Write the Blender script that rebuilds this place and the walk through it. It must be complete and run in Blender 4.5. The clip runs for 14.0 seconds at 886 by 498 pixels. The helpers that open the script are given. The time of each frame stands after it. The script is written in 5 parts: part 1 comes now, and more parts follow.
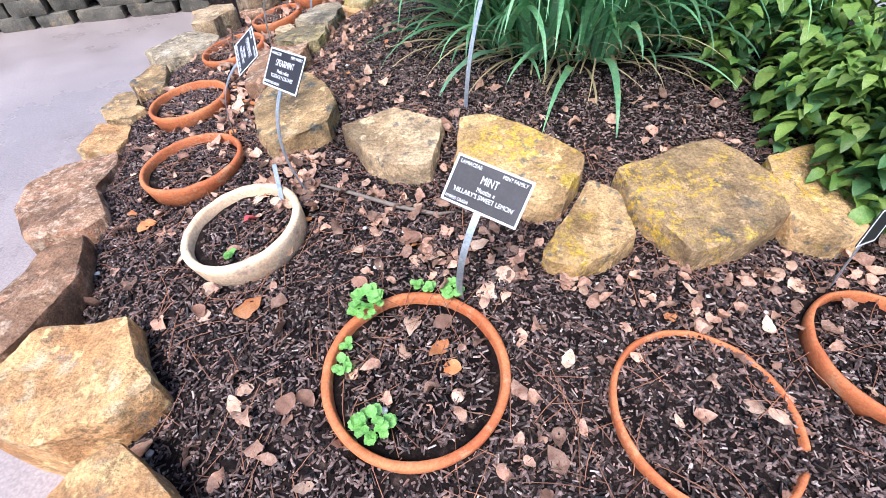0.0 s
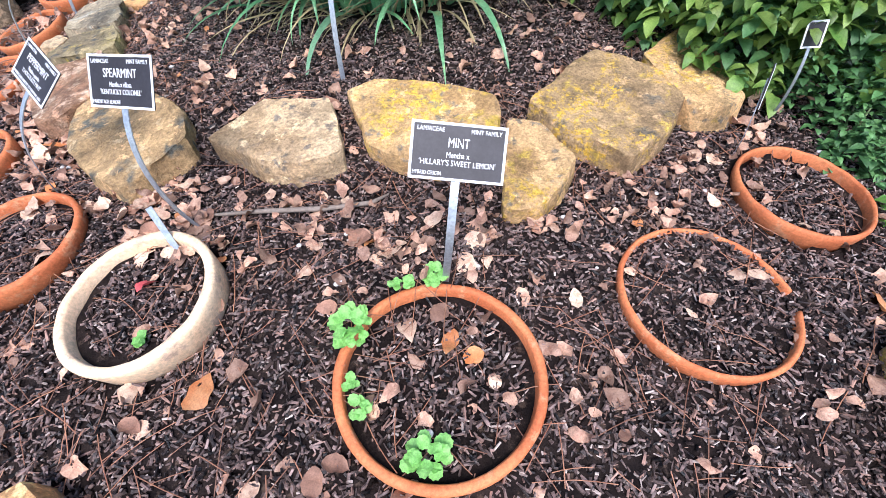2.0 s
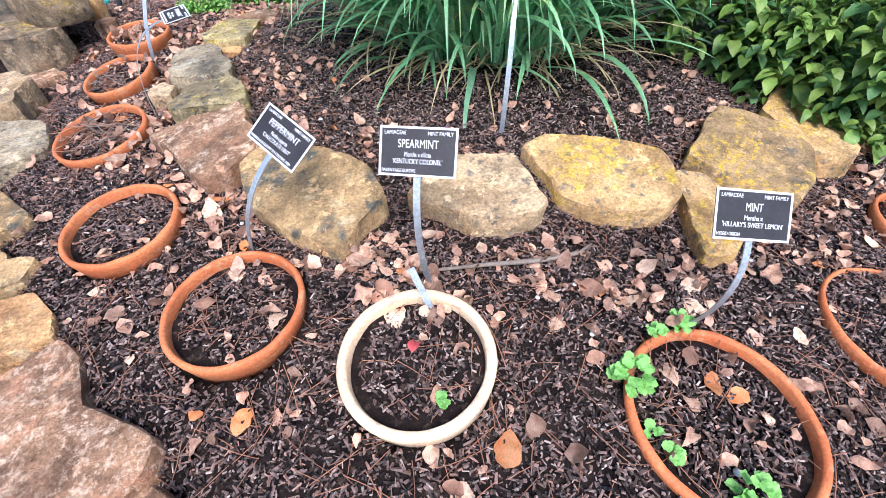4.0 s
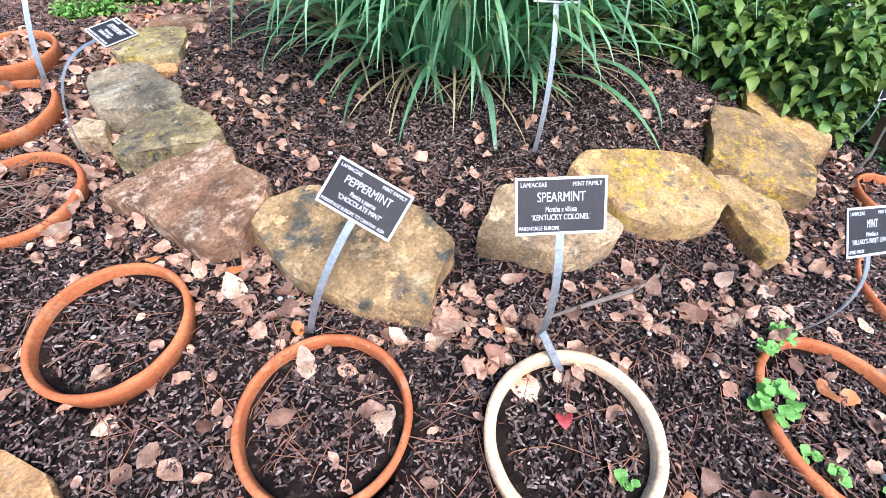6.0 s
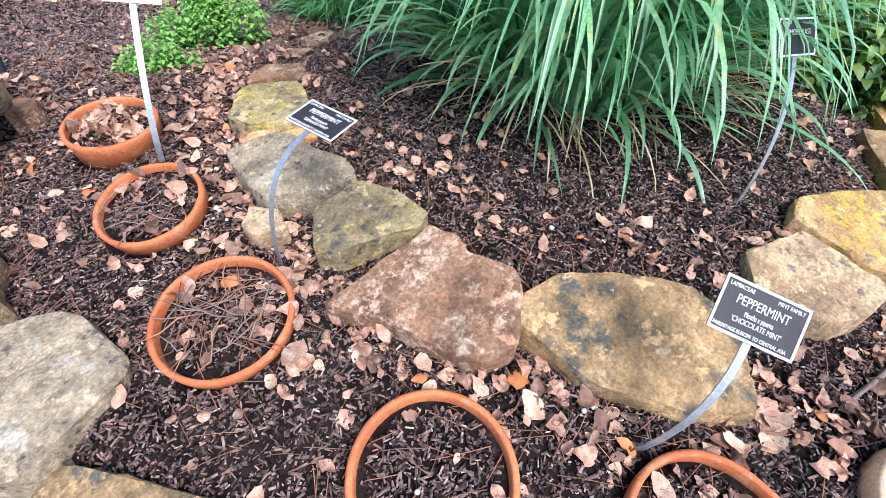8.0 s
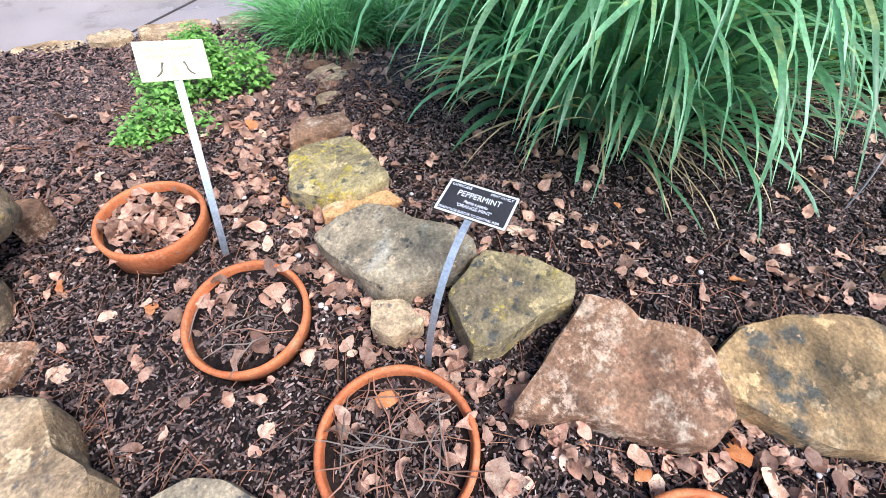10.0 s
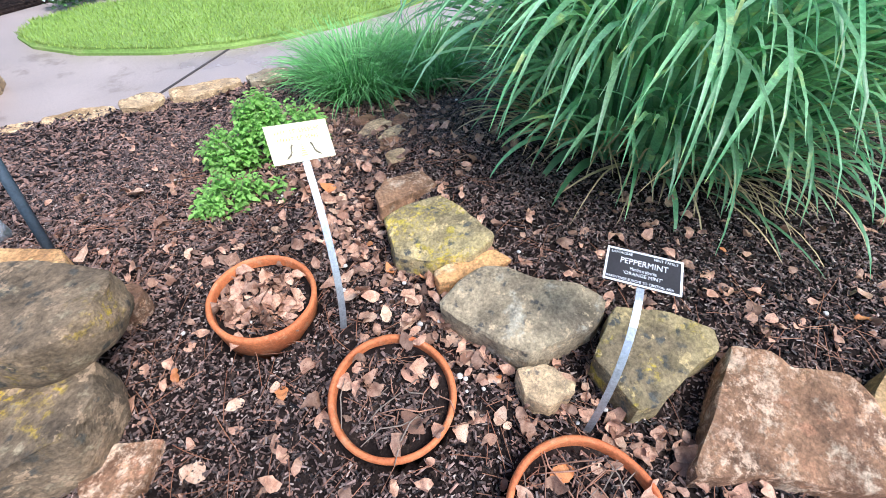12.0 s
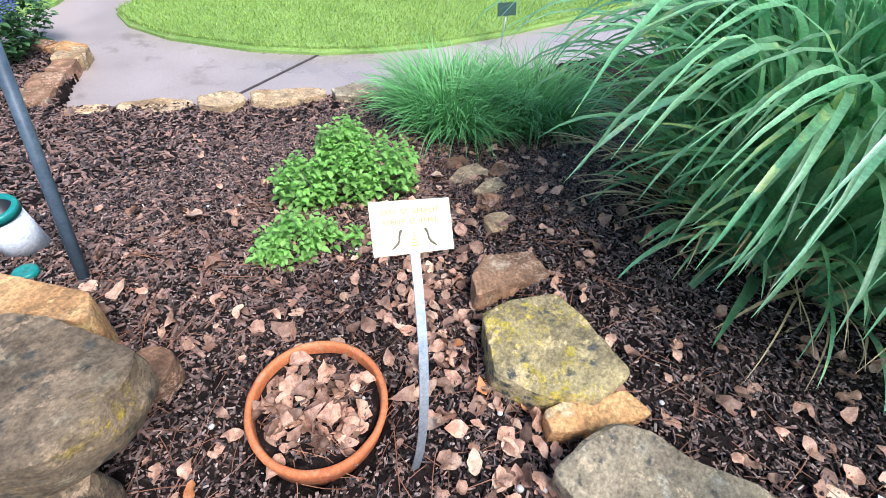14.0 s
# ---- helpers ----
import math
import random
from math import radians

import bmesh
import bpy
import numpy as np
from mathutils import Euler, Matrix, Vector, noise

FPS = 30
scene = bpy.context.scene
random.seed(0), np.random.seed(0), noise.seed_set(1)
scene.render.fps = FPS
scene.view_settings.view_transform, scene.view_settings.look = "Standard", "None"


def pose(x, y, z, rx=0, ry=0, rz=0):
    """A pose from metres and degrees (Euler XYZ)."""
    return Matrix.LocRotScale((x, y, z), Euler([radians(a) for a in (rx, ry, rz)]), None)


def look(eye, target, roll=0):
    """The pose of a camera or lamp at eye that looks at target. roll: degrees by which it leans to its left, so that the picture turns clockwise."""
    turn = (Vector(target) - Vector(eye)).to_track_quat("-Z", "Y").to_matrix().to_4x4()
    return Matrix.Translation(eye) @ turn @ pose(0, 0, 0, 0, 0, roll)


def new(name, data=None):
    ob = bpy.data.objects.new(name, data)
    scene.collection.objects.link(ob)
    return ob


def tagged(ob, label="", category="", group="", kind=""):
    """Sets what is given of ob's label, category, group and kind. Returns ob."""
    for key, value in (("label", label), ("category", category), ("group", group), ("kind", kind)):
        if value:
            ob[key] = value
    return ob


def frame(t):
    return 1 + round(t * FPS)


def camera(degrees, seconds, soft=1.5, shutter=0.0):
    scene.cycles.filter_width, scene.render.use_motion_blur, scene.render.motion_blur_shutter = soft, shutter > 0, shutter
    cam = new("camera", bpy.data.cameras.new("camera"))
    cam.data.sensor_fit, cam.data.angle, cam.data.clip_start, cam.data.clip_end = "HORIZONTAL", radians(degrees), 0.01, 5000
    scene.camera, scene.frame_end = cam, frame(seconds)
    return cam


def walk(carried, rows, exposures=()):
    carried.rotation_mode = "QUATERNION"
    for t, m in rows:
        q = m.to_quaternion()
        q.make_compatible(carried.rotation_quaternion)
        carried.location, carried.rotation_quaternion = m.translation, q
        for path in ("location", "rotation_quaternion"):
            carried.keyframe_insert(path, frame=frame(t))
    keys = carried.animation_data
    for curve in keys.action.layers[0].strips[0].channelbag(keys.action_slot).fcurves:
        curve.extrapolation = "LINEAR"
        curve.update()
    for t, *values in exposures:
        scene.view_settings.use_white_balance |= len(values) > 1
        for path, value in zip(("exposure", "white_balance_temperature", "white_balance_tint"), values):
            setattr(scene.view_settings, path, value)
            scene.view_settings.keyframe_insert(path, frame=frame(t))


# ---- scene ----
cam = camera(90.0, 14.0, soft=0.8)
UNIT = 1.18  # metres to one unit of the plan
PATH = [
    (0.0, 0.105, 0.063, 0.841, 46.17, 2.52, 2.42),
    (0.5, 0.024, 0.089, 0.834, 45.93, 3.19, -4.83),
    (1.0, -0.051, 0.101, 0.812, 45.46, 3.84, -12.89),
    (1.5, -0.093, 0.137, 0.790, 43.94, 4.08, -18.71),
    (2.0, -0.108, 0.201, 0.775, 41.43, 4.11, -23.74),
    (2.5, -0.184, 0.302, 0.812, 41.69, 2.42, -24.96),
    (3.0, -0.363, 0.379, 0.841, 42.54, 1.19, -25.54),
    (3.5, -0.584, 0.469, 0.887, 43.33, 0.29, -26.66),
    (3.7, -0.640, 0.477, 0.896, 44.30, 0.93, -27.43),
    (5.8, -0.865, 0.898, 0.887, 42.26, -2.86, -42.08),
    (6.0, -0.936, 0.936, 0.892, 42.94, -2.82, -43.64),
    (6.5, -1.090, 1.078, 0.908, 43.22, -2.18, -45.65),
    (7.0, -1.135, 1.302, 0.905, 42.78, -2.29, -46.85),
    (7.5, -1.177, 1.479, 0.928, 42.91, -3.04, -48.45),
    (8.0, -1.259, 1.634, 0.951, 42.35, -2.51, -50.92),
    (8.5, -1.419, 1.823, 0.983, 43.07, -2.03, -54.08),
    (8.7, -1.461, 1.873, 0.978, 43.43, -2.38, -54.70),
    (10.8, -1.283, 2.337, 1.005, 41.40, -1.47, -65.46),
    (11.0, -1.308, 2.374, 1.025, 42.00, -1.53, -65.64),
    (11.5, -1.385, 2.482, 1.042, 43.64, -0.93, -66.30),
    (12.0, -1.443, 2.551, 1.047, 45.35, -0.55, -66.73),
    (12.5, -1.501, 2.602, 1.042, 47.32, -1.29, -65.31),
    (13.0, -1.478, 2.679, 1.060, 48.05, -2.72, -61.90),
    (13.5, -1.292, 2.811, 1.032, 48.06, -4.37, -58.23),
    (14.0, -1.196, 2.898, 0.980, 46.93, -4.73, -56.22),
]
walk(cam, [(t, pose(x * UNIT, y * UNIT, z * UNIT, rx, ry, rz)) for t, x, y, z, rx, ry, rz in PATH], [(0.0, 0.98, 5850, 16), (8.7, 0.96, 5850, 15), (10.8, 0.93, 5900, 13), (14.0, 0.91, 5900, 12)])

# ---- world and light: bright overcast ----
world = bpy.data.worlds.new("sky")
scene.world = world
world.use_nodes = True
wn = world.node_tree.nodes
sky = wn.new("ShaderNodeTexSky")
sky.sky_type = "NISHITA"
sky.sun_disc = False
sky.sun_elevation = radians(58)
sky.sun_rotation = radians(200)
sky.air_density, sky.dust_density, sky.ozone_density = 1.0, 1.5, 1.0
wn["Background"].inputs["Strength"].default_value = 0.13
world.node_tree.links.new(sky.outputs["Color"], wn["Background"].inputs["Color"])
sun = bpy.data.lights.new("sun", "SUN")
sun.energy, sun.angle, sun.color = 2.6, radians(28), (1.0, 0.97, 0.93)
new("sun", sun).matrix_world = look((-2.0, -4.5, 9.0), (0, 1.0, 0))


# ---- materials ----
def material(name, c1, c2, scale=8.0, c3=None, spots=None, fine=60.0, rough=0.8, bump=0.3, vary=0.25, island=False, metal=0.0, contrast=0.5, bump_scale=None, gloss_noise=0.0, sss=0.0, stone=None, spec=0.5):
    """Two colours mottled at a large scale, grain at a fine one, patches of a third colour, and a shift of value per object or island."""
    m = bpy.data.materials.new(name)
    m.use_nodes = True
    nt = m.node_tree
    n, l = nt.nodes, nt.links
    bsdf = n["Principled BSDF"]
    bsdf.inputs["Roughness"].default_value = rough
    bsdf.inputs["Metallic"].default_value = metal
    bsdf.inputs["Specular IOR Level"].default_value = spec
    co = n.new("ShaderNodeTexCoord")
    info = n.new("ShaderNodeNewGeometry") if island else n.new("ShaderNodeObjectInfo")
    rnd = info.outputs["Random Per Island"] if island else info.outputs["Random"]
    off = n.new("ShaderNodeVectorMath")
    off.operation = "ADD"
    mul = n.new("ShaderNodeMath")
    mul.operation = "MULTIPLY"
    mul.inputs[1].default_value = 37.0
    l.new(rnd, mul.inputs[0])
    l.new(co.outputs["Object"], off.inputs[0])
    l.new(mul.outputs[0], off.inputs[1])

    def tex(s, detail=6.0, r=0.6):
        t = n.new("ShaderNodeTexNoise")
        t.inputs["Scale"].default_value, t.inputs["Detail"].default_value, t.inputs["Roughness"].default_value = s, detail, r
        l.new(off.outputs[0], t.inputs["Vector"])
        return t

    def ramp(src, lo, hi):
        r = n.new("ShaderNodeMapRange")
        r.inputs[1].default_value, r.inputs[2].default_value = lo, hi
        l.new(src, r.inputs[0])
        return r.outputs[0]

    def mix(fac, a, b, mode="MIX"):
        x = n.new("ShaderNodeMix")
        x.data_type, x.blend_type = "RGBA", mode
        if isinstance(fac, float):
            x.inputs[0].default_value = fac
        else:
            l.new(fac, x.inputs[0])
        for i, v in ((6, a), (7, b)):
            if isinstance(v, tuple):
                x.inputs[i].default_value = (*v, 1)
            else:
                l.new(v, x.inputs[i])
        return x.outputs[2]

    big = tex(scale)
    col = mix(ramp(big.outputs[0], 0.5 - contrast * 0.3, 0.5 + contrast * 0.3), c1, c2)
    if c3:
        col = mix(ramp(tex(scale * 2.3, 8.0, 0.7).outputs[0], 0.56, 0.64), col, c3)
    if spots:
        v = n.new("ShaderNodeTexVoronoi")
        v.inputs["Scale"].default_value = spots[1]
        warp = n.new("ShaderNodeVectorMath")
        warp.operation = "MULTIPLY_ADD"
        l.new(tex(spots[1] * 1.5).outputs["Color"], warp.inputs[0])
        warp.inputs[1].default_value = (1.5 / spots[1],) * 3
        l.new(off.outputs[0], warp.inputs[2])
        l.new(warp.outputs[0], v.inputs["Vector"])
        near = ramp(v.outputs["Distance"], spots[2] + 0.16, spots[2] - 0.04)
        gate = ramp(tex(spots[1] * 0.35, 2.0).outputs[0], 0.47, 0.55)
        both = n.new("ShaderNodeMath")
        both.operation = "MULTIPLY"
        l.new(near, both.inputs[0])
        l.new(gate, both.inputs[1])
        col = mix(both.outputs[0], col, spots[0])
    if stone:
        # weathering of rock: brown mottling, pale flakes, lichen crust
        mot = n.new("ShaderNodeMapRange")
        mot.inputs[1].default_value, mot.inputs[2].default_value, mot.inputs[3].default_value, mot.inputs[4].default_value = 0.38, 0.58, 0.62, 1.15
        l.new(tex(scale * 3.5, 10.0, 0.75).outputs[0], mot.inputs[0])
        col = mix(1.0, col, mot.outputs[0], "MULTIPLY")
        col = mix(ramp(tex(scale * 3.6, 12.0, 0.70).outputs[0], 0.565, 0.605), col, tuple(min(0.85, k * c + 0.03) for k, c in zip((1.25, 1.18, 1.1), c2)))
        crust = n.new("ShaderNodeMath")
        crust.operation = "MULTIPLY"
        l.new(ramp(tex(scale * 9.0, 12.0, 0.8).outputs[0], 0.50, 0.58), crust.inputs[0])
        l.new(ramp(tex(scale * 0.9, 3.0, 0.5).outputs[0], stone[1], stone[1] + 0.08), crust.inputs[1])
        col = mix(crust.outputs[0], col, stone[0])
    grain = tex(fine, 4.0, 0.7)
    g = n.new("ShaderNodeMapRange")
    g.inputs[1].default_value, g.inputs[2].default_value, g.inputs[3].default_value, g.inputs[4].default_value = 0.3, 0.7, (0.55 if stone else 0.72), (1.35 if stone else 1.22)
    l.new(grain.outputs[0], g.inputs[0])
    col = mix(1.0, col, g.outputs[0], "MULTIPLY")
    hsv = n.new("ShaderNodeHueSaturation")
    val = n.new("ShaderNodeMapRange")
    val.inputs[3].default_value, val.inputs[4].default_value = 1 - vary, 1 + vary
    l.new(rnd, val.inputs[0])
    l.new(val.outputs[0], hsv.inputs["Value"])
    l.new(col, hsv.inputs["Color"])
    l.new(hsv.outputs[0], bsdf.inputs["Base Color"])
    if gloss_noise:
        gr = n.new("ShaderNodeMapRange")
        gr.inputs[1].default_value, gr.inputs[2].default_value = 0.35, 0.65
        gr.inputs[3].default_value, gr.inputs[4].default_value = rough - gloss_noise, rough + gloss_noise
        l.new(big.outputs[0], gr.inputs[0])
        l.new(gr.outputs[0], bsdf.inputs["Roughness"])
    if bump:
        b = n.new("ShaderNodeBump")
        b.inputs["Strength"].default_value, b.inputs["Distance"].default_value = bump, 0.01
        src = tex(bump_scale or fine * 0.5, 8.0, 0.65)
        l.new(src.outputs[0], b.inputs["Height"])
        if stone:
            coarse = n.new("ShaderNodeBump")
            coarse.inputs["Strength"].default_value, coarse.inputs["Distance"].default_value = 0.8, 0.05
            l.new(tex(7.0, 10.0, 0.68).outputs[0], coarse.inputs["Height"])
            l.new(coarse.outputs[0], b.inputs["Normal"])
        l.new(b.outputs[0], bsdf.inputs["Normal"])
    if sss:
        tr = n.new("ShaderNodeBsdfTranslucent")
        l.new(hsv.outputs[0], tr.inputs["Color"])
        ms = n.new("ShaderNodeMixShader")
        ms.inputs[0].default_value = sss
        l.new(bsdf.outputs[0], ms.inputs[1])
        l.new(tr.outputs[0], ms.inputs[2])
        l.new(ms.outputs[0], n["Material Output"].inputs["Surface"])
    return m


M = {}
M["mulch"] = material("mulch", (0.008, 0.006, 0.006), (0.030, 0.021, 0.018), 14, c3=(0.08, 0.055, 0.042), fine=160, rough=0.8, bump=1.0, bump_scale=90, spec=0.05)
M["chip"] = material("bark_chip", (0.006, 0.005, 0.005), (0.20, 0.135, 0.115), 30, fine=220, rough=0.36, bump=0.4, vary=0.97, island=True, spec=0.30, contrast=0.35)
M["chip_red"] = material("red_bark_chip", (0.14, 0.075, 0.055), (0.34, 0.20, 0.15), 30, fine=220, rough=0.55, bump=0.3, vary=0.6, island=True)
M["needle"] = material("pine_needle", (0.20, 0.075, 0.04), (0.32, 0.15, 0.08), 12, fine=100, rough=0.6, bump=0, vary=0.4, island=True)
M["leaf_dry"] = material("dry_leaf", (0.54, 0.30, 0.19), (0.82, 0.59, 0.41), 45, c3=(0.40, 0.20, 0.13), fine=300, rough=0.6, bump=0.3, vary=0.32, sss=0.12)
M["leaf_dry_many"] = material("dry_leaves", (0.33, 0.165, 0.105), (0.62, 0.385, 0.26), 45, c3=(0.30, 0.15, 0.10), fine=300, rough=0.6, bump=0.3, vary=0.55, island=True, sss=0.12)
M["leaf_brown"] = material("brown_leaf", (0.22, 0.11, 0.07), (0.42, 0.22, 0.14), 25, fine=300, rough=0.7, bump=0.2, vary=0.4, sss=0.1)
M["leaf_orange"] = material("orange_leaf", (0.62, 0.20, 0.06), (0.66, 0.30, 0.12), 25, fine=300, rough=0.6, bump=0.2, vary=0.25, sss=0.15)
M["leaf_red"] = material("red_leaf", (0.60, 0.07, 0.08), (0.52, 0.12, 0.10), 30, fine=300, rough=0.55, bump=0.2, vary=0.2, sss=0.15)
M["terracotta"] = material("terracotta", (0.52, 0.14, 0.05), (0.68, 0.225, 0.085), 9, c3=(0.62, 0.27, 0.13), fine=140, rough=0.7, spec=0.3, bump=0.25, vary=0.1)
M["cream_clay"] = material("cream_clay", (0.82, 0.54, 0.32), (0.88, 0.66, 0.43), 9, c3=(0.58, 0.40, 0.28), fine=120, rough=0.75, bump=0.25, vary=0.05)
M["ochre"] = material("ochre_sandstone", (0.304, 0.193, 0.089), (0.568, 0.367, 0.171), 4, c3=(0.62, 0.46, 0.26), spots=((0.14, 0.13, 0.10), 17, 0.36), fine=120, rough=0.82, bump=1.0, bump_scale=24, vary=0.12, contrast=0.4, stone=((0.2, 0.16, 0.09), 0.53), spec=0.3)
M["yellow"] = material("yellow_sandstone", (0.418, 0.249, 0.101), (0.690, 0.436, 0.201), 4, c3=(0.60, 0.41, 0.07), spots=((0.25, 0.20, 0.14), 34, 0.26), fine=120, rough=0.82, bump=1.0, bump_scale=24, vary=0.12, contrast=0.4, stone=((0.7, 0.44, 0.06), 0.5), spec=0.3)
M["cream"] = material("cream_sandstone", (0.427, 0.275, 0.139), (0.710, 0.505, 0.294), 4, c3=(0.33, 0.24, 0.15), spots=((0.25, 0.20, 0.15), 34, 0.26), fine=120, rough=0.82, bump=1.0, bump_scale=24, vary=0.12, contrast=0.4, stone=((0.42, 0.28, 0.15), 0.52), spec=0.3)
M["rust"] = material("rust_sandstone", (0.215, 0.115, 0.066), (0.42, 0.235, 0.130), 4, c3=(0.68, 0.52, 0.36), spots=((0.50, 0.25, 0.14), 16, 0.3), fine=120, rough=0.82, bump=1.0, bump_scale=24, vary=0.12, contrast=0.4, stone=((0.72, 0.5, 0.34), 0.48), spec=0.3)
M["grey"] = material("grey_sandstone", (0.267, 0.210, 0.138), (0.487, 0.389, 0.248), 5, c3=(0.54, 0.48, 0.36), spots=((0.13, 0.12, 0.10), 34, 0.22), fine=120, rough=0.82, bump=1.0, bump_scale=24, vary=0.12, contrast=0.4, stone=((0.17, 0.15, 0.115), 0.52), spec=0.3)
M["moss"] = material("mossy_sandstone", (0.242, 0.187, 0.108), (0.462, 0.364, 0.180), 6, c3=(0.54, 0.42, 0.07), spots=((0.10, 0.10, 0.085), 30, 0.28), fine=120, rough=0.82, bump=1.0, bump_scale=24, vary=0.12, contrast=0.4, stone=((0.58, 0.43, 0.06), 0.54), spec=0.3)
M["orange"] = material("orange_sandstone", (0.56, 0.28, 0.11), (0.80, 0.46, 0.20), 4, c3=(0.40, 0.26, 0.15), spots=((0.70, 0.50, 0.28), 14, 0.3), fine=120, rough=0.82, bump=1.0, bump_scale=24, vary=0.12, contrast=0.4, stone=((0.4, 0.23, 0.1), 0.52), spec=0.3)
M["slate"] = material("weathered_grey_stone", (0.120, 0.088, 0.056), (0.30, 0.215, 0.13), 5, c3=(0.36, 0.29, 0.18), spots=((0.10, 0.09, 0.07), 22, 0.24), fine=120, rough=0.82, bump=1.0, bump_scale=24, vary=0.12, contrast=0.4, stone=((0.55, 0.38, 0.05), 0.56), spec=0.3)
M["worn"] = material("worn_dark_sandstone", (0.266, 0.171, 0.086), (0.446, 0.295, 0.146), 5, c3=(0.60, 0.41, 0.08), spots=((0.20, 0.16, 0.11), 14, 0.3), fine=120, rough=0.82, bump=1.0, bump_scale=24, vary=0.12, contrast=0.4, stone=((0.7, 0.43, 0.05), 0.47), spec=0.3)
# light grey chips whose pale colour also paints the mulch's wet highlights
M["chip_pale_glint"] = material("pale_glint_bark_chip", (0.22, 0.165, 0.14), (0.50, 0.40, 0.34), 30, fine=220, rough=0.5, bump=0.3, vary=0.5, island=True)
M["dark"] = material("dark_wall_stone", (0.07, 0.065, 0.05), (0.18, 0.16, 0.12), 6, c3=(0.26, 0.20, 0.12), fine=90, rough=0.9, bump=0.8, bump_scale=40, vary=0.3)
M["concrete"] = material("wet_concrete", (0.34, 0.275, 0.245), (0.45, 0.375, 0.34), 1.2, c3=(0.30, 0.24, 0.21), fine=120, rough=0.36, bump=0.08, vary=0.0, gloss_noise=0.14)
M["lawn"] = material("lawn", (0.20, 0.33, 0.07), (0.30, 0.45, 0.11), 3, c3=(0.30, 0.40, 0.12), fine=60, rough=0.9, bump=1.0, bump_scale=80, vary=0.0)
M["lawn_blade"] = material("lawn_blade", (0.28, 0.42, 0.07), (0.42, 0.56, 0.13), 4, fine=60, rough=0.6, bump=0, vary=0.4, island=True, sss=0.3)
M["blade"] = material("grass_blade", (0.15, 0.43, 0.19), (0.37, 0.66, 0.35), 3, c3=(0.54, 0.68, 0.26), fine=90, rough=0.30, bump=0.1, vary=0.45, island=True, sss=0.45)
M["blade_one"] = material("grass_blade_single", (0.17, 0.48, 0.25), (0.40, 0.68, 0.42), 3, c3=(0.50, 0.68, 0.32), fine=90, rough=0.28, bump=0.1, vary=0.35, sss=0.35)
M["straw"] = material("straw_blade", (0.50, 0.37, 0.19), (0.62, 0.50, 0.28), 6, fine=90, rough=0.6, bump=0.1, vary=0.35, island=True, sss=0.2)
M["fine_grass"] = material("fine_grass", (0.13, 0.41, 0.12), (0.26, 0.56, 0.19), 4, fine=80, rough=0.4, bump=0, vary=0.4, island=True, sss=0.3)
M["bush"] = material("bush_leaf", (0.09, 0.20, 0.035), (0.27, 0.38, 0.085), 9, fine=200, rough=0.45, bump=0.25, vary=0.45, island=True, sss=0.3)
# own colour of darker plants; also paints the shade inside the leafy bush
M["bush_dark_and_shade"] = material("dark_and_shaded_bush_leaf", (0.06, 0.16, 0.05), (0.12, 0.25, 0.08), 9, fine=200, rough=0.5, bump=0.25, vary=0.4, island=True, sss=0.2)
M["herb"] = material("herb_leaf", (0.20, 0.46, 0.08), (0.36, 0.62, 0.16), 20, fine=250, rough=0.45, bump=0.25, vary=0.35, island=True, sss=0.35)
M["mint"] = material("mint_leaf", (0.20, 0.48, 0.10), (0.32, 0.62, 0.18), 40, fine=300, rough=0.5, bump=0.4, vary=0.2, island=True, sss=0.3)
M["stem"] = material("stem", (0.10, 0.14, 0.05), (0.16, 0.18, 0.08), 20, fine=90, rough=0.7, bump=0.1, vary=0.2)
M["alu"] = material("aluminium_strip", (0.40, 0.44, 0.48), (0.52, 0.56, 0.60), 30, fine=150, rough=0.45, bump=0.05, metal=0.7, vary=0.05)
M["plate"] = material("black_plate", (0.018, 0.015, 0.017), (0.03, 0.026, 0.03), 20, fine=150, rough=0.55, bump=0.02, vary=0.05)
M["white"] = material("white_paint", (0.78, 0.79, 0.80), (0.84, 0.84, 0.84), 20, fine=150, rough=0.45, bump=0.02, vary=0.02)
M["cream_plate"] = material("cream_plate", (0.70, 0.64, 0.40), (0.76, 0.71, 0.48), 12, fine=120, rough=0.5, bump=0.02, vary=0.02)
M["faded"] = material("faded_ochre_ink", (0.40, 0.31, 0.08), (0.48, 0.38, 0.13), 60, fine=150, rough=0.5, bump=0, vary=0.05)
M["ink"] = material("dark_ink", (0.10, 0.085, 0.05), (0.16, 0.13, 0.08), 60, fine=150, rough=0.5, bump=0, vary=0.05)
M["pipe"] = material("grey_blue_pipe", (0.05, 0.075, 0.10), (0.08, 0.11, 0.14), 12, fine=120, rough=0.5, bump=0.05, vary=0.05)
M["black_plastic"] = material("black_plastic", (0.012, 0.012, 0.014), (0.02, 0.02, 0.022), 12, fine=120, rough=0.4, bump=0.02, vary=0.05)
M["pvc"] = material("white_pvc", (0.76, 0.78, 0.80), (0.82, 0.83, 0.84), 10, c3=(0.70, 0.72, 0.74), fine=90, rough=0.4, bump=0.02, vary=0.02)
M["teal"] = material("teal_plastic", (0.01, 0.20, 0.17), (0.02, 0.27, 0.23), 14, fine=90, rough=0.4, bump=0.02, vary=0.05)
M["pumpkin"] = material("pumpkin", (0.75, 0.26, 0.02), (0.85, 0.36, 0.04), 14, fine=60, rough=0.5, bump=0.05, vary=0.1)
M["flower_red"] = material("red_flower", (0.50, 0.07, 0.06), (0.62, 0.16, 0.12), 14, fine=60, rough=0.6, bump=0, vary=0.4, island=True, sss=0.2)
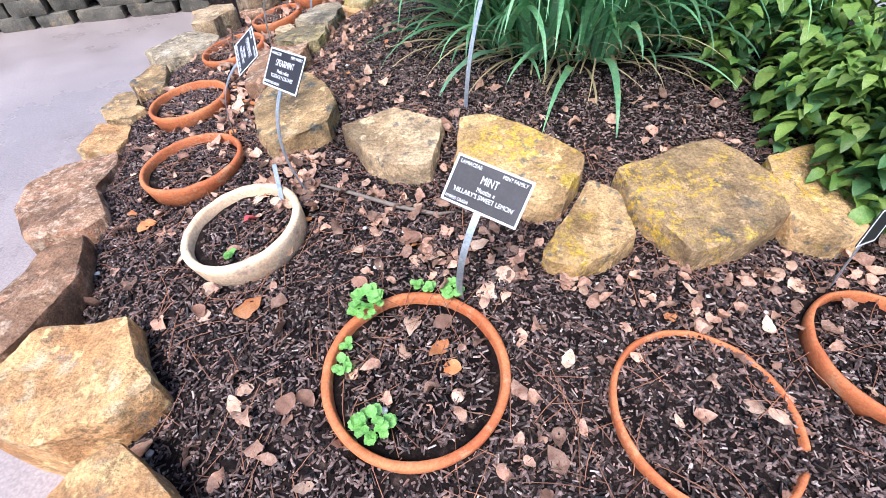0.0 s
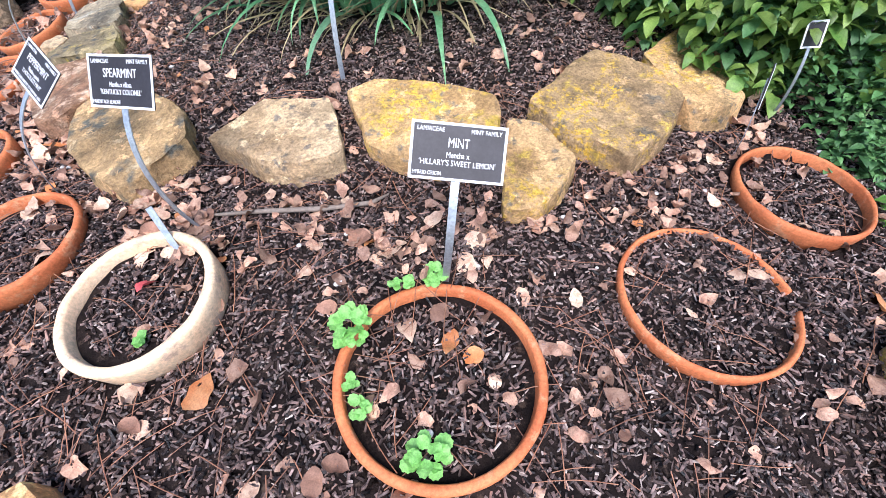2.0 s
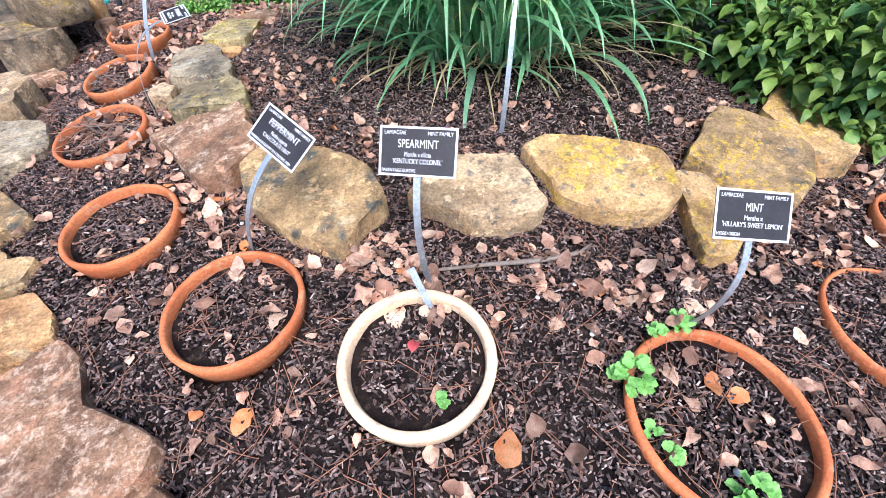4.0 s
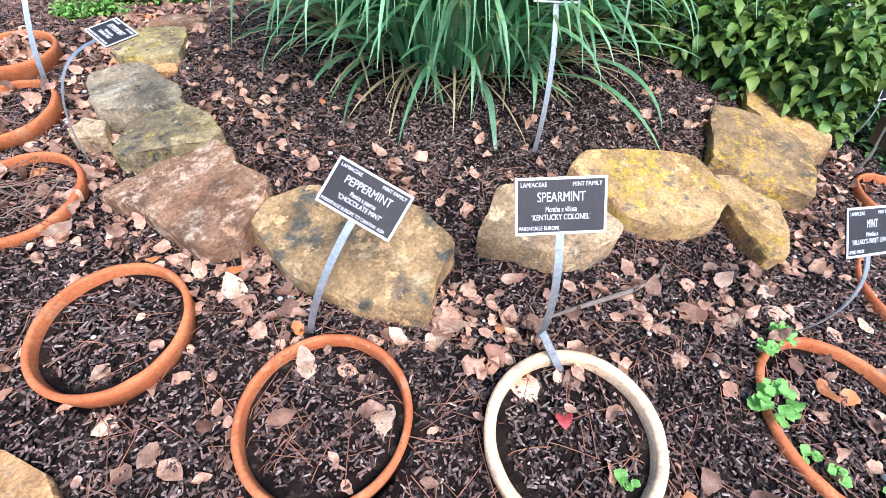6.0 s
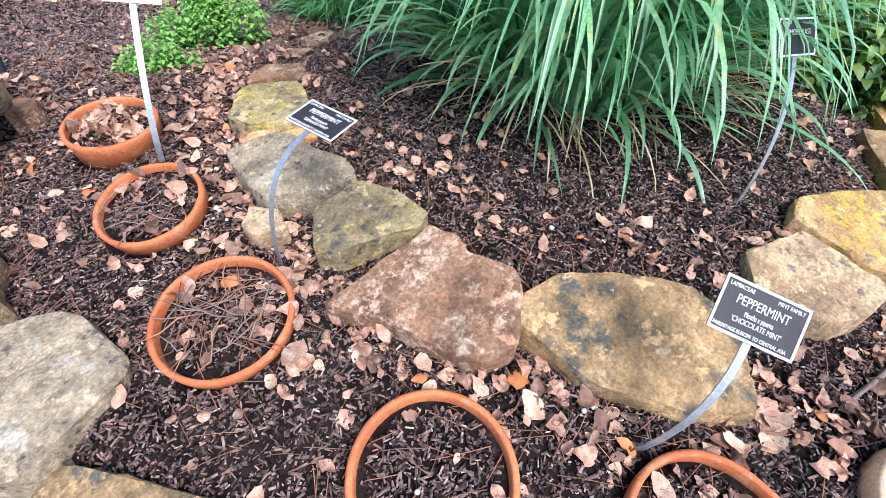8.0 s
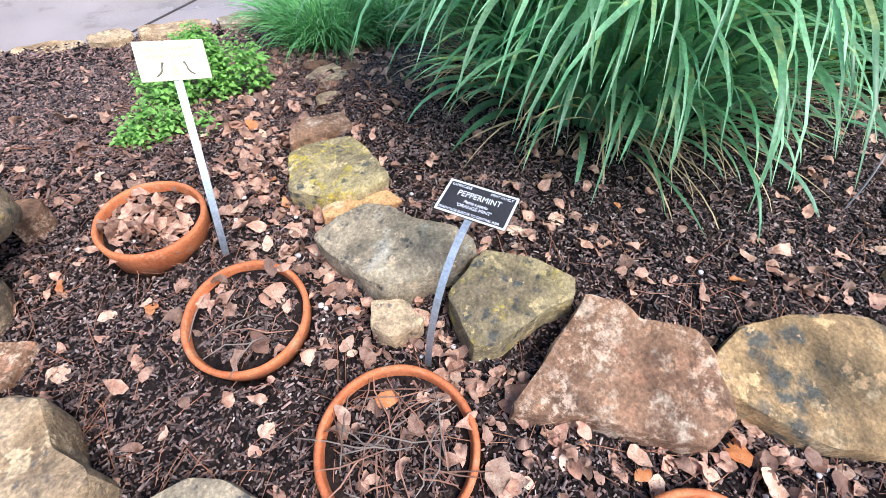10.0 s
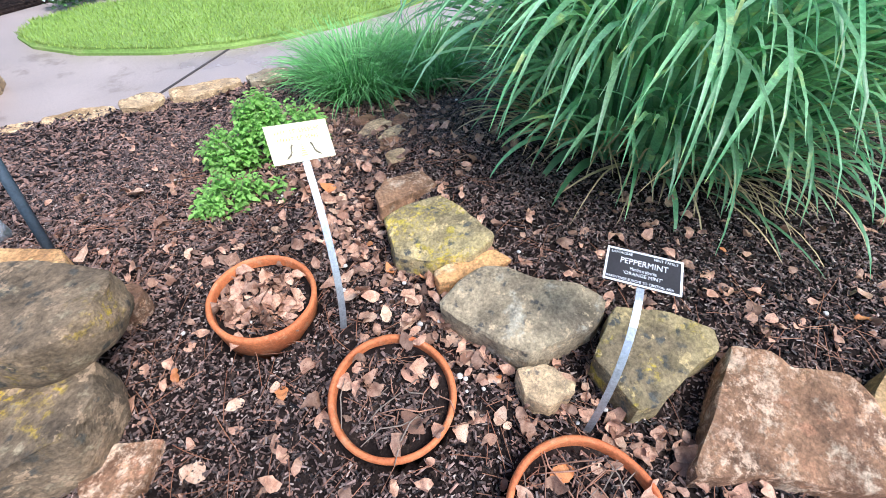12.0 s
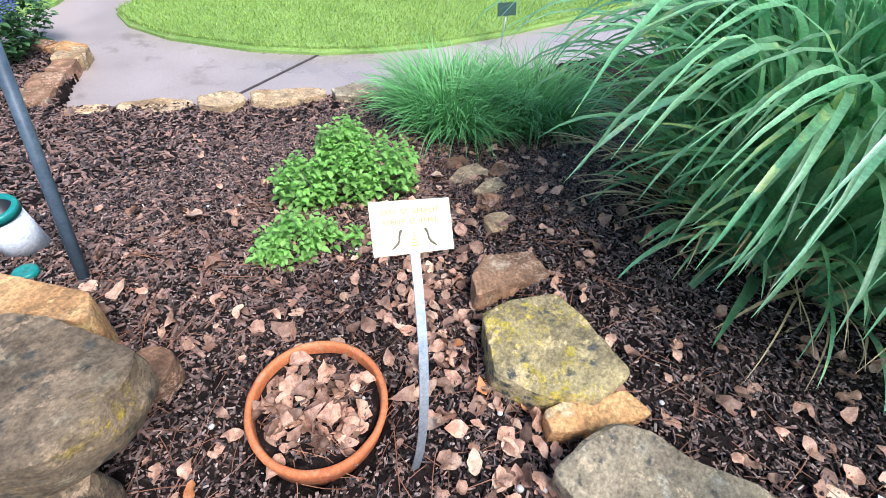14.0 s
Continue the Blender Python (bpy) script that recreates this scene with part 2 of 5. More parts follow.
M["flower_blue"] = material("blue_flower", (0.20, 0.22, 0.55), (0.32, 0.33, 0.65), 14, fine=60, rough=0.6, bump=0, vary=0.3, island=True, sss=0.2)
M["flower_white"] = material("white_flower", (0.70, 0.74, 0.72), (0.80, 0.82, 0.80), 14, fine=60, rough=0.6, bump=0, vary=0.2, island=True, sss=0.2)
M["bark"] = material("tree_bark", (0.035, 0.03, 0.028), (0.08, 0.065, 0.055), 9, fine=60, rough=0.9, bump=0.8, bump_scale=30, vary=0.1)
M["green_sign"] = material("dark_green_plate", (0.02, 0.055, 0.04), (0.035, 0.075, 0.055), 12, fine=90, rough=0.5, bump=0.02, vary=0.05)
M["joint"] = material("dark_joint", (0.05, 0.042, 0.04), (0.08, 0.065, 0.06), 20, fine=120, rough=0.9, bump=0.2, vary=0.0)
M["pebble"] = material("pebble", (0.55, 0.52, 0.48), (0.70, 0.67, 0.62), 30, fine=160, rough=0.7, bump=0.1, vary=0.25)
M["wood"] = material("grey_twig", (0.20, 0.155, 0.12), (0.30, 0.24, 0.19), 20, fine=120, rough=0.85, bump=0.3, vary=0.2)


# ---- helpers of the build ----
def part(name, bm, mat, parent=None, label="", smooth=True):
    """Links a bmesh as one mesh object, under a thing or a part when one is given."""
    me = bpy.data.meshes.new(name)
    bm.to_mesh(me)
    bm.free()
    return from_mesh(name, me, mat, parent, label, smooth)


def from_mesh(name, me, mat, parent=None, label="", smooth=True):
    me.materials.append(M[mat])
    me.polygons.foreach_set("use_smooth", [smooth] * len(me.polygons))
    ob = new(name, me)
    if parent:
        ob.parent = parent
    if label:
        ob["label"] = label
    return ob


def mesh_of(name, verts, faces):
    me = bpy.data.meshes.new(name)
    me.from_pydata([tuple(v) for v in verts], [], faces)
    me.update()
    return me


def empty(name, x, y, z, rz=0.0, rx=0.0, ry=0.0):
    ob = new(name)
    ob.empty_display_size = 0.05
    ob.matrix_basis = pose(x, y, z, rx, ry, rz)
    return ob


def box(bm, sx, sy, sz, m=None, bevel=0.0):
    r = bmesh.ops.create_cube(bm, size=1.0, matrix=(m or Matrix()) @ Matrix.Diagonal((sx, sy, sz, 1)))
    if bevel:
        es = list({e for v in r["verts"] for e in v.link_edges})
        bmesh.ops.bevel(bm, geom=es, offset=bevel, segments=2, affect="EDGES")
    return bm


def lathe(bm, profile, seg=64, gap=None):
    """Turns (radius, z) pairs round z; gap: degrees (from, to) left open."""
    a0, a1 = (0, 360) if gap is None else (gap[1], gap[0] + 360)
    n = seg if gap is None else seg + 1
    rings = []
    for i in range(n):
        a = radians(a0 + (a1 - a0) * i / seg)
        rings.append([bm.verts.new((r * math.cos(a), r * math.sin(a), z)) for r, z in profile])
    k = len(profile)
    for i in range(seg):
        p, q = rings[i], rings[(i + 1) % n]
        for j in range(k):
            bm.faces.new((p[j], q[j], q[(j + 1) % k], p[(j + 1) % k]))
    if gap:
        bm.faces.new(rings[0])
        bm.faces.new(list(reversed(rings[-1])))
    bmesh.ops.recalc_face_normals(bm, faces=bm.faces)
    return bm


def tube(points, radii, seg=8):
    """A bmesh tube along points."""
    bm = bmesh.new()
    rings = []
    pts = [Vector(p) for p in points]
    for i, p in enumerate(pts):
        d = (pts[min(i + 1, len(pts) - 1)] - pts[max(i - 1, 0)]).normalized()
        q = d.to_track_quat("Z", "Y")
        rings.append([bm.verts.new(p + q @ Vector((radii[i] * math.cos(2 * math.pi * j / seg), radii[i] * math.sin(2 * math.pi * j / seg), 0))) for j in range(seg)])
    for a, b in zip(rings, rings[1:]):
        for j in range(seg):
            bm.faces.new((a[j], a[(j + 1) % seg], b[(j + 1) % seg], b[j]))
    bm.faces.new(list(reversed(rings[0])))
    bm.faces.new(rings[-1])
    return bm


# ---- the lie of the land ----
CX, CY = 0.60, 2.30
PAVE = -0.24
POTS = {}
CLAY = "round orange terracotta pot sunk to its rim in mulch"
# pots: x, y, radius, level of the rim, its slope, rim and soil over the foot, clay, label, gap, wall
POT_ROWS = [
    (-0.013, 0.575, 0.204, -0.006, (-0.05, 0.10), 0.040, 0.014, "terracotta", "terracotta pot ring sunk in mulch, with mint sprigs", None, 0.018),
    (0.580, 0.505, 0.188, -0.036, (-0.06, 0.10), 0.040, 0.010, "terracotta", "broken terracotta pot ring with a piece missing", (-36, -20), 0.011),
    (1.015, 0.640, 0.166, -0.022, (-0.09, 0.10), 0.040, 0.010, "terracotta", CLAY, None, 0.011),
    (-0.513, 0.966, 0.167, 0.080, (0.12, 0.10), 0.075, 0.045, "cream_clay", "cream clay pot with a stained wall above the mulch", None, 0.021),
    (-0.831, 1.312, 0.167, 0.062, (0.06, 0.06), 0.045, 0.016, "terracotta", CLAY, None, 0.014),
    (-1.055, 1.773, 0.161, 0.069, (0.08, 0.06), 0.045, 0.016, "terracotta", CLAY, None, 0.014),
    (-1.101, 2.376, 0.165, 0.065, (0.13, 0.08), 0.050, 0.020, "terracotta", "orange terracotta pot full of dry twigs, sunk in mulch", None, 0.014),
    (-1.022, 2.851, 0.150, 0.080, (0.18, 0.07), 0.036, 0.012, "terracotta", CLAY, None, 0.014),
    (-0.914, 3.319, 0.147, 0.089, (0.04, 0.07), 0.065, 0.035, "terracotta", "orange terracotta pot full of dry brown leaves", None, 0.014),
]


def smooth(a, b, x):
    k = min(1.0, max(0.0, (x - a) / (b - a)))
    return k * k * (3 - 2 * k)


def land(x, y):
    """Height of the mulch: a low cone round the grass clump, a level shoulder and a fall to the kerb at the far side."""
    r = math.hypot(x - CX, y - CY)
    cone = 0.125 - 0.085 * smooth(1.05, 1.4, r) - 0.065 * smooth(1.5, 2.05, r) - 0.065 * smooth(-0.3, 0.5, x) * smooth(0.75, 1.1, r) - 0.09 * smooth(1.95, 2.25, r)
    side = smooth(3.0, 4.0, y)
    z = cone * (1 - side) + (0.02 + 0.06 * (1 - smooth(1.0, 1.4, r))) * side
    far = smooth(-1.7, -0.05, (x + 0.46) * 0.66 + (y - 5.62) * 0.75)
    z = z * (1 - far) - 0.19 * far
    return z + 0.008 * noise.noise((x * 3, y * 3, 0.3))


def surface(x, y):
    """The mulch, or the soil inside a pot."""
    for px, py, pr, soil, gx, gy in POTS.values():
        if (x - px) ** 2 + (y - py) ** 2 < pr * pr:
            return soil + gx * (x - px) + gy * (y - py)
    return land(x, y)


OUTLINE = [(1.75, 0.35), (1.2, 0.08), (0.72, 0.0), (0.40, -0.02), (0.1, 0.08), (-0.2, 0.15), (-0.5, 0.28), (-0.78, 0.55), (-1.02, 0.85), (-1.25, 1.2), (-1.36, 1.6), (-1.44, 2.0),
           (-1.5, 2.6), (-1.5, 3.1), (-1.5, 3.6), (-2.3, 4.3), (-2.3, 6.3), (-1.1, 7.2), (-0.15, 6.65), (0.0, 6.32), (-0.46, 5.66), (-0.28, 5.46), (0.02, 5.20), (0.22, 5.04), (0.57, 4.76), (0.82, 4.58), (1.3, 4.28), (2.3, 3.9),
           (3.2, 3.3), (3.3, 1.9), (2.8, 0.7)]


def inside(x, y, poly=OUTLINE):
    c = False
    for (x0, y0), (x1, y1) in zip(poly, poly[1:] + poly[:1]):
        if (y0 > y) != (y1 > y) and x < (x1 - x0) * (y - y0) / (y1 - y0) + x0:
            c = not c
    return c


def slab(name, poly, top, bottom, mat, rim=0.0):
    bm = bmesh.new()
    up = [bm.verts.new((x, y, top)) for x, y in poly]
    lo = [bm.verts.new((x, y, bottom)) for x, y in poly]
    bm.faces.new(up)
    bm.faces.new(list(reversed(lo)))
    for i in range(len(poly)):
        j = (i + 1) % len(poly)
        bm.faces.new((up[i], lo[i], lo[j], up[j]))
    bmesh.ops.recalc_face_normals(bm, faces=bm.faces)
    if rim:
        bmesh.ops.bevel(bm, geom=[e for e in bm.edges if all(v.co.z > top - 1e-4 for v in e.verts)], offset=rim, segments=3, affect="EDGES")
    return part(name, bm, mat, smooth=False)


# ---- ground, pavement, mulch ----
bm = bmesh.new()
bmesh.ops.create_grid(bm, x_segments=8, y_segments=8, size=400)
for v in bm.verts:
    v.co.z = PAVE - 0.12
tagged(part("ground", bm, "lawn", smooth=False), "mown green grass reaching to the distance", "ground", kind="structure")
bm = bmesh.new()
box(bm, 15, 14, 0.1, pose(-0.5, 3.2, PAVE - 0.05))
tagged(part("pavement", bm, "concrete", smooth=False), "damp pinkish grey concrete garden path", "pavement", kind="structure")

x0, y0, x1, y1 = 0.20, 5.22, 1.13, 5.38
d = Vector((x1 - x0, y1 - y0, 0))
bm = bmesh.new()
box(bm, d.length, 0.018, 0.004, Matrix.Translation(((x0 + x1) / 2, (y0 + y1) / 2, PAVE + 0.003)) @ d.to_track_quat("X", "Z").to_matrix().to_4x4())
tagged(part("path_joint", bm, "joint", smooth=False), "dark expansion joint across the concrete path", "joint", kind="structure")


def mulch_sheet(poly, step, x0, x1, y0, y1):
    nx, ny = int((x1 - x0) / step) + 1, int((y1 - y0) / step) + 1
    keep, verts, faces = {}, [], []

    def vert(i, j):
        if (i, j) not in keep:
            x, y = x0 + i * step, y0 + j * step
            keep[i, j] = len(verts)
            dip = 0.07 if any(math.hypot(x - row[0], y - row[1]) < row[2] - 0.02 for row in POT_ROWS if row[9] is None) else 0.0
            verts.append((x, y, land(x, y) - dip + 0.006 * noise.noise((x * 22, y * 22, 0)) + 0.003 * noise.noise((x * 60, y * 60, 4))))
        return keep[i, j]

    for i in range(nx - 1):
        for j in range(ny - 1):
            if inside(x0 + (i + 0.5) * step, y0 + (j + 0.5) * step, poly):
                faces.append((vert(i, j), vert(i + 1, j), vert(i + 1, j + 1), vert(i, j + 1)))
    bm = bmesh.new()
    vs = [bm.verts.new(v) for v in verts]
    for f in faces:
        bm.faces.new([vs[k] for k in f])
    rim = [e for e in bm.edges if len(e.link_faces) == 1]
    low = bmesh.ops.extrude_edge_only(bm, edges=rim)["geom"]
    for v in low:
        if isinstance(v, bmesh.types.BMVert):
            v.co.z = PAVE - 0.02
    return bm


tagged(part("ground_mulch", mulch_sheet(OUTLINE, 0.03, -2.6, 3.5, 0.0, 8.3), "mulch"), "dark shredded bark mulch covering a raised herb bed", "mulch", kind="structure")


# ---- stones ----
def rock(name, outline, top, bottom, mat, label, seed, lean=0.0, rough=1.0, group="", category="stone", edge=0.16):
    """A rough block: its outline seen from above, a top that rises by lean towards the middle of the bed, worn edges and broken sides."""
    rng = random.Random(seed)
    cx, cy = sum(p[0] for p in outline) / len(outline), sum(p[1] for p in outline) / len(outline)
    pts = [Vector((x - cx, y - cy, 0)) for x, y in outline]
    tilt = Vector((CX - cx, CY - cy)).normalized() * lean
    n = 88

    def reach(a):
        d = Vector((math.cos(a), math.sin(a), 0))
        best = 0.05
        for p, q in zip(pts, pts[1:] + pts[:1]):
            e = q - p
            den = d.x * e.y - d.y * e.x
            if abs(den) > 1e-9:
                s = (p.x * e.y - p.y * e.x) / den
                u = (p.x * d.y - p.y * d.x) / den
                if s > 0 and -1e-6 <= u <= 1 + 1e-6:
                    best = max(best, s)
        return best

    raw = [reach(2 * math.pi * i / n) for i in range(n)]
    rad = [(raw[i - 1] + 4 * raw[i] + raw[(i + 1) % n]) / 6 for i in range(n)]
    size = sum(rad) / n
    high = top - bottom
    lip = min(edge * size, 0.3 * high)
    rows = [(k, 0.0) for k in (0.0, 0.2, 0.4, 0.6, 0.78, 0.90)] + [(0.970, -0.06 * lip), (0.992, -0.30 * lip), (1.0, -1.0 * lip), (1.01, -lip - 0.25 * (high - lip)), (1.0, -lip - 0.5 * (high - lip)), (0.98, -lip - 0.75 * (high - lip)), (0.94, -high)]
    o = Vector((rng.uniform(-50, 50), rng.uniform(-50, 50), rng.uniform(-50, 50)))
    bm = bmesh.new()
    rings = []
    for k, dz in rows:
        ring = []
        for i in range(n if k else 1):
            a = 2 * math.pi * i / n
            x, y = math.cos(a) * rad[i] * k, math.sin(a) * rad[i] * k
            on_top = dz > -0.2 * lip
            z = high + dz + (tilt[0] * x + tilt[1] * y) * (1 if dz > -high * 0.6 else 0)
            p = Vector((x, y, z))
            w = noise.noise(p * (1.1 / size) + o) * 0.10 * size + noise.noise(p * (3.2 / size) + o) * 0.05 * size + noise.noise(p * (9 / size) + o) * 0.018 * size
            w *= 1.35 * rough
            if on_top:
                step = 0.03 * size * math.floor(2.2 * (noise.noise(p * (1.6 / size) - o) + 0.5)) * rough
                p.z += 0.45 * w + step * 0.5
            else:
                out = Vector((x, y, 0)).normalized()
                crack = noise.noise((p.x * 2 / size, p.y * 2 / size, p.z * 14 / size)) * 0.035 * size * rough
                p += out * (w * 0.6 + crack)
                p.z += 0.2 * w
            ring.append(bm.verts.new(p))
        rings.append(ring)
    for a, b in zip(rings, rings[1:]):
        for i in range(n):
            j = (i + 1) % n
            bm.faces.new((a[0], b[i], b[j]) if len(a) == 1 else (a[i], b[i], b[j], a[j]))
    bm.faces.new(list(reversed(rings[-1])))
    bmesh.ops.recalc_face_normals(bm, faces=bm.faces)
    for e in bm.edges:
        if len(e.link_faces) == 2 and e.calc_face_angle() > 0.55:
            e.smooth = False
    ob = part(name, bm, mat)
    ob.location = (cx, cy, bottom)
    return tagged(ob, label, category, group)


INNER = "stones round the inner tier"
OUTER = "stones edging the path"
rock("edging_stone", [(-0.52, 3.14), (-0.44, 3.11), (-0.35, 3.02), (-0.39, 2.93), (-0.48, 2.79), (-0.57, 2.83), (-0.64, 2.93), (-0.65, 3.04)], 0.127, -0.08, "moss", "lumpy sandstone block blotched with yellow lichen", 1, 0.10, group=INNER, edge=0.05)
rock("edging_stone", [(-0.41, 3.24), (-0.32, 3.25), (-0.23, 3.15), (-0.28, 3.06), (-0.37, 3.13), (-0.47, 3.19)], 0.110, -0.08, "rust", "thin flat brownish sandstone slab half buried in mulch", 2, 0.05, group=INNER, edge=0.05)
rock("edging_stone", [(-0.65, 2.91), (-0.6, 2.88), (-0.54, 2.81), (-0.5, 2.78), (-0.52, 2.71), (-0.56, 2.74), (-0.65, 2.83), (-0.69, 2.88)], 0.102, -0.08, "orange", "small orange-brown sandstone wedge among leaves", 3, 0.05, group=INNER, edge=0.05)
rock("edging_stone", [(-0.77, 2.84), (-0.69, 2.82), (-0.62, 2.78), (-0.59, 2.71), (-0.6, 2.64), (-0.58, 2.51), (-0.6, 2.43), (-0.67, 2.44), (-0.8, 2.55), (-0.83, 2.58), (-0.8, 2.77)], 0.136, -0.08, "grey", "grey flat-topped boulder speckled with lichen", 4, 0.12, group=INNER, edge=0.05)
rock("edging_stone", [(-0.86, 2.6), (-0.84, 2.57), (-0.84, 2.46), (-0.87, 2.46), (-0.9, 2.51), (-0.92, 2.56)], 0.097, -0.08, "cream", "small flat pale yellow stone lying on mulch", 5, 0.05, group=INNER, edge=0.05)
rock("edging_stone", [(-0.61, 2.42), (-0.58, 2.28), (-0.59, 2.18), (-0.64, 2.16), (-0.7, 2.21), (-0.82, 2.27), (-0.86, 2.32), (-0.77, 2.44), (-0.69, 2.42)], 0.136, -0.08, "moss", "dark spotted sandstone block with green algae", 6, 0.12, group=INNER, edge=0.05)
rock("edging_stone", [(-0.96, 2.21), (-0.83, 2.18), (-0.63, 2.15), (-0.61, 2.07), (-0.63, 2.02), (-0.6, 1.89), (-0.65, 1.85), (-0.75, 1.79), (-0.83, 1.82), (-0.85, 1.89), (-0.89, 2.06)], 0.124, -0.08, "rust", "large rust-brown sandstone slab with pale flaked patches", 7, 0.22, group=INNER, edge=0.05)
rock("edging_stone", [(-0.71, 1.83), (-0.64, 1.86), (-0.55, 1.82), (-0.45, 1.72), (-0.37, 1.55), (-0.37, 1.42), (-0.46, 1.38), (-0.56, 1.33), (-0.65, 1.45), (-0.71, 1.62), (-0.71, 1.73)], 0.122, -0.08, "ochre", "large flat ochre sandstone with dark lichen spots", 8, 0.20, group=INNER, edge=0.05)
rock("edging_stone", [(-0.33, 1.4), (-0.16, 1.48), (0.02, 1.39), (0.01, 1.27), (-0.01, 1.18), (-0.05, 1.17), (-0.14, 1.19), (-0.21, 1.24), (-0.27, 1.33)], 0.131, -0.08, "cream", "pale cream sandstone block with a broken lower face", 9, 0.15, group=INNER, edge=0.05)
rock("edging_stone", [(0.07, 1.41), (0.17, 1.43), (0.25, 1.36), (0.44, 1.2), (0.42, 1.14), (0.37, 1.04), (0.29, 1.03), (0.2, 1.06), (0.1, 1.14), (0.06, 1.2), (0.07, 1.32)], 0.119, -0.08, "yellow", "large yellow sandstone block with a flat sloping top", 10, 0.20, group=INNER, edge=0.05)
rock("edging_stone", [(0.45, 1.15), (0.53, 1.1), (0.54, 0.94), (0.45, 0.87), (0.37, 0.84), (0.31, 0.86), (0.29, 0.88), (0.37, 1.01)], 0.051, -0.16, "yellow", "wedge-shaped yellow stone with a chipped white corner", 11, 0.15, group=INNER, edge=0.05)
rock("edging_stone", [(0.52, 1.17), (0.74, 1.26), (0.85, 1.3), (0.9, 1.25), (1.0, 1.06), (0.96, 1.01), (0.83, 0.92), (0.65, 0.86), (0.64, 0.91), (0.56, 1.03)], 0.084, -0.16, "worn", "broad ochre slab with a dark worn top", 12, 0.15, group=INNER, edge=0.05)
rock("edging_stone", [(0.97, 1.23), (1.21, 1.31), (1.24, 1.22), (1.11, 0.94), (1.04, 0.92), (0.95, 0.95), (0.94, 1.06)], 0.076, -0.16, "yellow", "mossy yellow stone running under the bush", 13, 0.15, group=INNER, edge=0.05)
rock("edging_stone", [(-0.69, 0.28), (-0.66, 0.36), (-0.6, 0.41), (-0.51, 0.36), (-0.42, 0.3), (-0.41, 0.22), (-0.59, 0.14)], -0.020, PAVE - 0.02, "orange", "rounded orange sandstone block at the path edge", 21, 0.05, group=OUTER)
rock("edging_stone", [(-0.98, 0.54), (-0.94, 0.66), (-0.73, 0.7), (-0.64, 0.58), (-0.56, 0.52), (-0.64, 0.44), (-0.75, 0.39), (-0.89, 0.41)], 0.005, PAVE - 0.02, "orange", "chunky orange sandstone block with a broken side", 22, 0.05, group=OUTER)
rock("edging_stone", [(-1.1, 0.62), (-1.16, 0.79), (-1.15, 0.95), (-1.06, 1.02), (-0.97, 0.84), (-0.98, 0.67), (-1.01, 0.58)], -0.012, PAVE - 0.02, "rust", "brownish weathered sandstone block beside the path", 23, 0.05, group=OUTER)
rock("edging_stone", [(-1.42, 1.16), (-1.47, 1.29), (-1.42, 1.43), (-1.23, 1.49), (-1.19, 1.41), (-1.18, 1.26), (-1.04, 1.1), (-1.08, 1.03), (-1.26, 1.01)], -0.012, PAVE - 0.02, "rust", "tan layered sandstone block beside the path", 24, 0.05, group=OUTER)
rock("edging_stone", [(-1.47, 1.73), (-1.3, 1.69), (-1.25, 1.58), (-1.25, 1.5), (-1.34, 1.5), (-1.44, 1.52)], -0.008, PAVE - 0.02, "orange", "pale tan sandstone block beside the path", 25, 0.05, group=OUTER)
rock("edging_stone", [(-1.54, 1.98), (-1.48, 2.02), (-1.4, 1.93), (-1.38, 1.86), (-1.29, 1.82), (-1.33, 1.74), (-1.44, 1.74), (-1.53, 1.84)], 0.002, PAVE - 0.02, "ochre", "flat tan stone at the path edge", 26, 0.05, group=OUTER)
rock("edging_stone", [(-1.56, 2.34), (-1.49, 2.36), (-1.39, 2.17), (-1.32, 2.03), (-1.36, 1.99), (-1.47, 2.03), (-1.56, 2.12)], 0.002, PAVE - 0.02, "ochre", "ochre sandstone block with a yellow lichen rim", 28, 0.05, group=OUTER)
rock("edging_stone", [(-1.6, 2.8), (-1.54, 2.83), (-1.34, 2.72), (-1.31, 2.65), (-1.3, 2.46), (-1.33, 2.43), (-1.49, 2.4), (-1.56, 2.38), (-1.7, 2.52), (-1.64, 2.69)], 0.014, PAVE - 0.02, "grey", "large smooth grey sandstone block with a brown scrape", 29, 0.05, group=OUTER)
rock("edging_stone", [(-1.62, 3.25), (-1.47, 3.27), (-1.38, 3.09), (-1.43, 2.97), (-1.42, 2.86), (-1.48, 2.84), (-1.57, 2.84), (-1.59, 2.98), (-1.68, 3.1)], 0.047, PAVE - 0.02, "cream", "rough pale cream rock by the path edge", 30, 0.05, group=OUTER)
rock("edging_stone", [(0.75, 0.17), (0.83, 0.27), (0.92, 0.28), (1.02, 0.2), (0.95, 0.1), (0.81, 0.1)], -0.037, PAVE - 0.02, "yellow", "yellow lichen-covered stone at the bed edge", 31, 0.05, group=OUTER)
rock("edging_stone", [(0.62, 0.02), (0.68, 0.1), (0.77, 0.14), (0.86, 0.06), (0.8, -0.04), (0.66, -0.05)], -0.054, PAVE - 0.02, "yellow", "mossy yellow stone at the bed edge", 32, 0.05, group=OUTER)

# the stacked stones where the wall meets the bed
STACK = "stacked wall stones"
rock("wall_stone", [(-1.55, 3.92), (-1.45, 3.87), (-1.34, 3.66), (-1.24, 3.54), (-1.29, 3.46), (-1.41, 3.41), (-1.56, 3.5)], 0.119, PAVE - 0.02, "slate", "flat grey sandstone block in a stacked wall", 41, group=STACK, rough=1.25, edge=0.08)
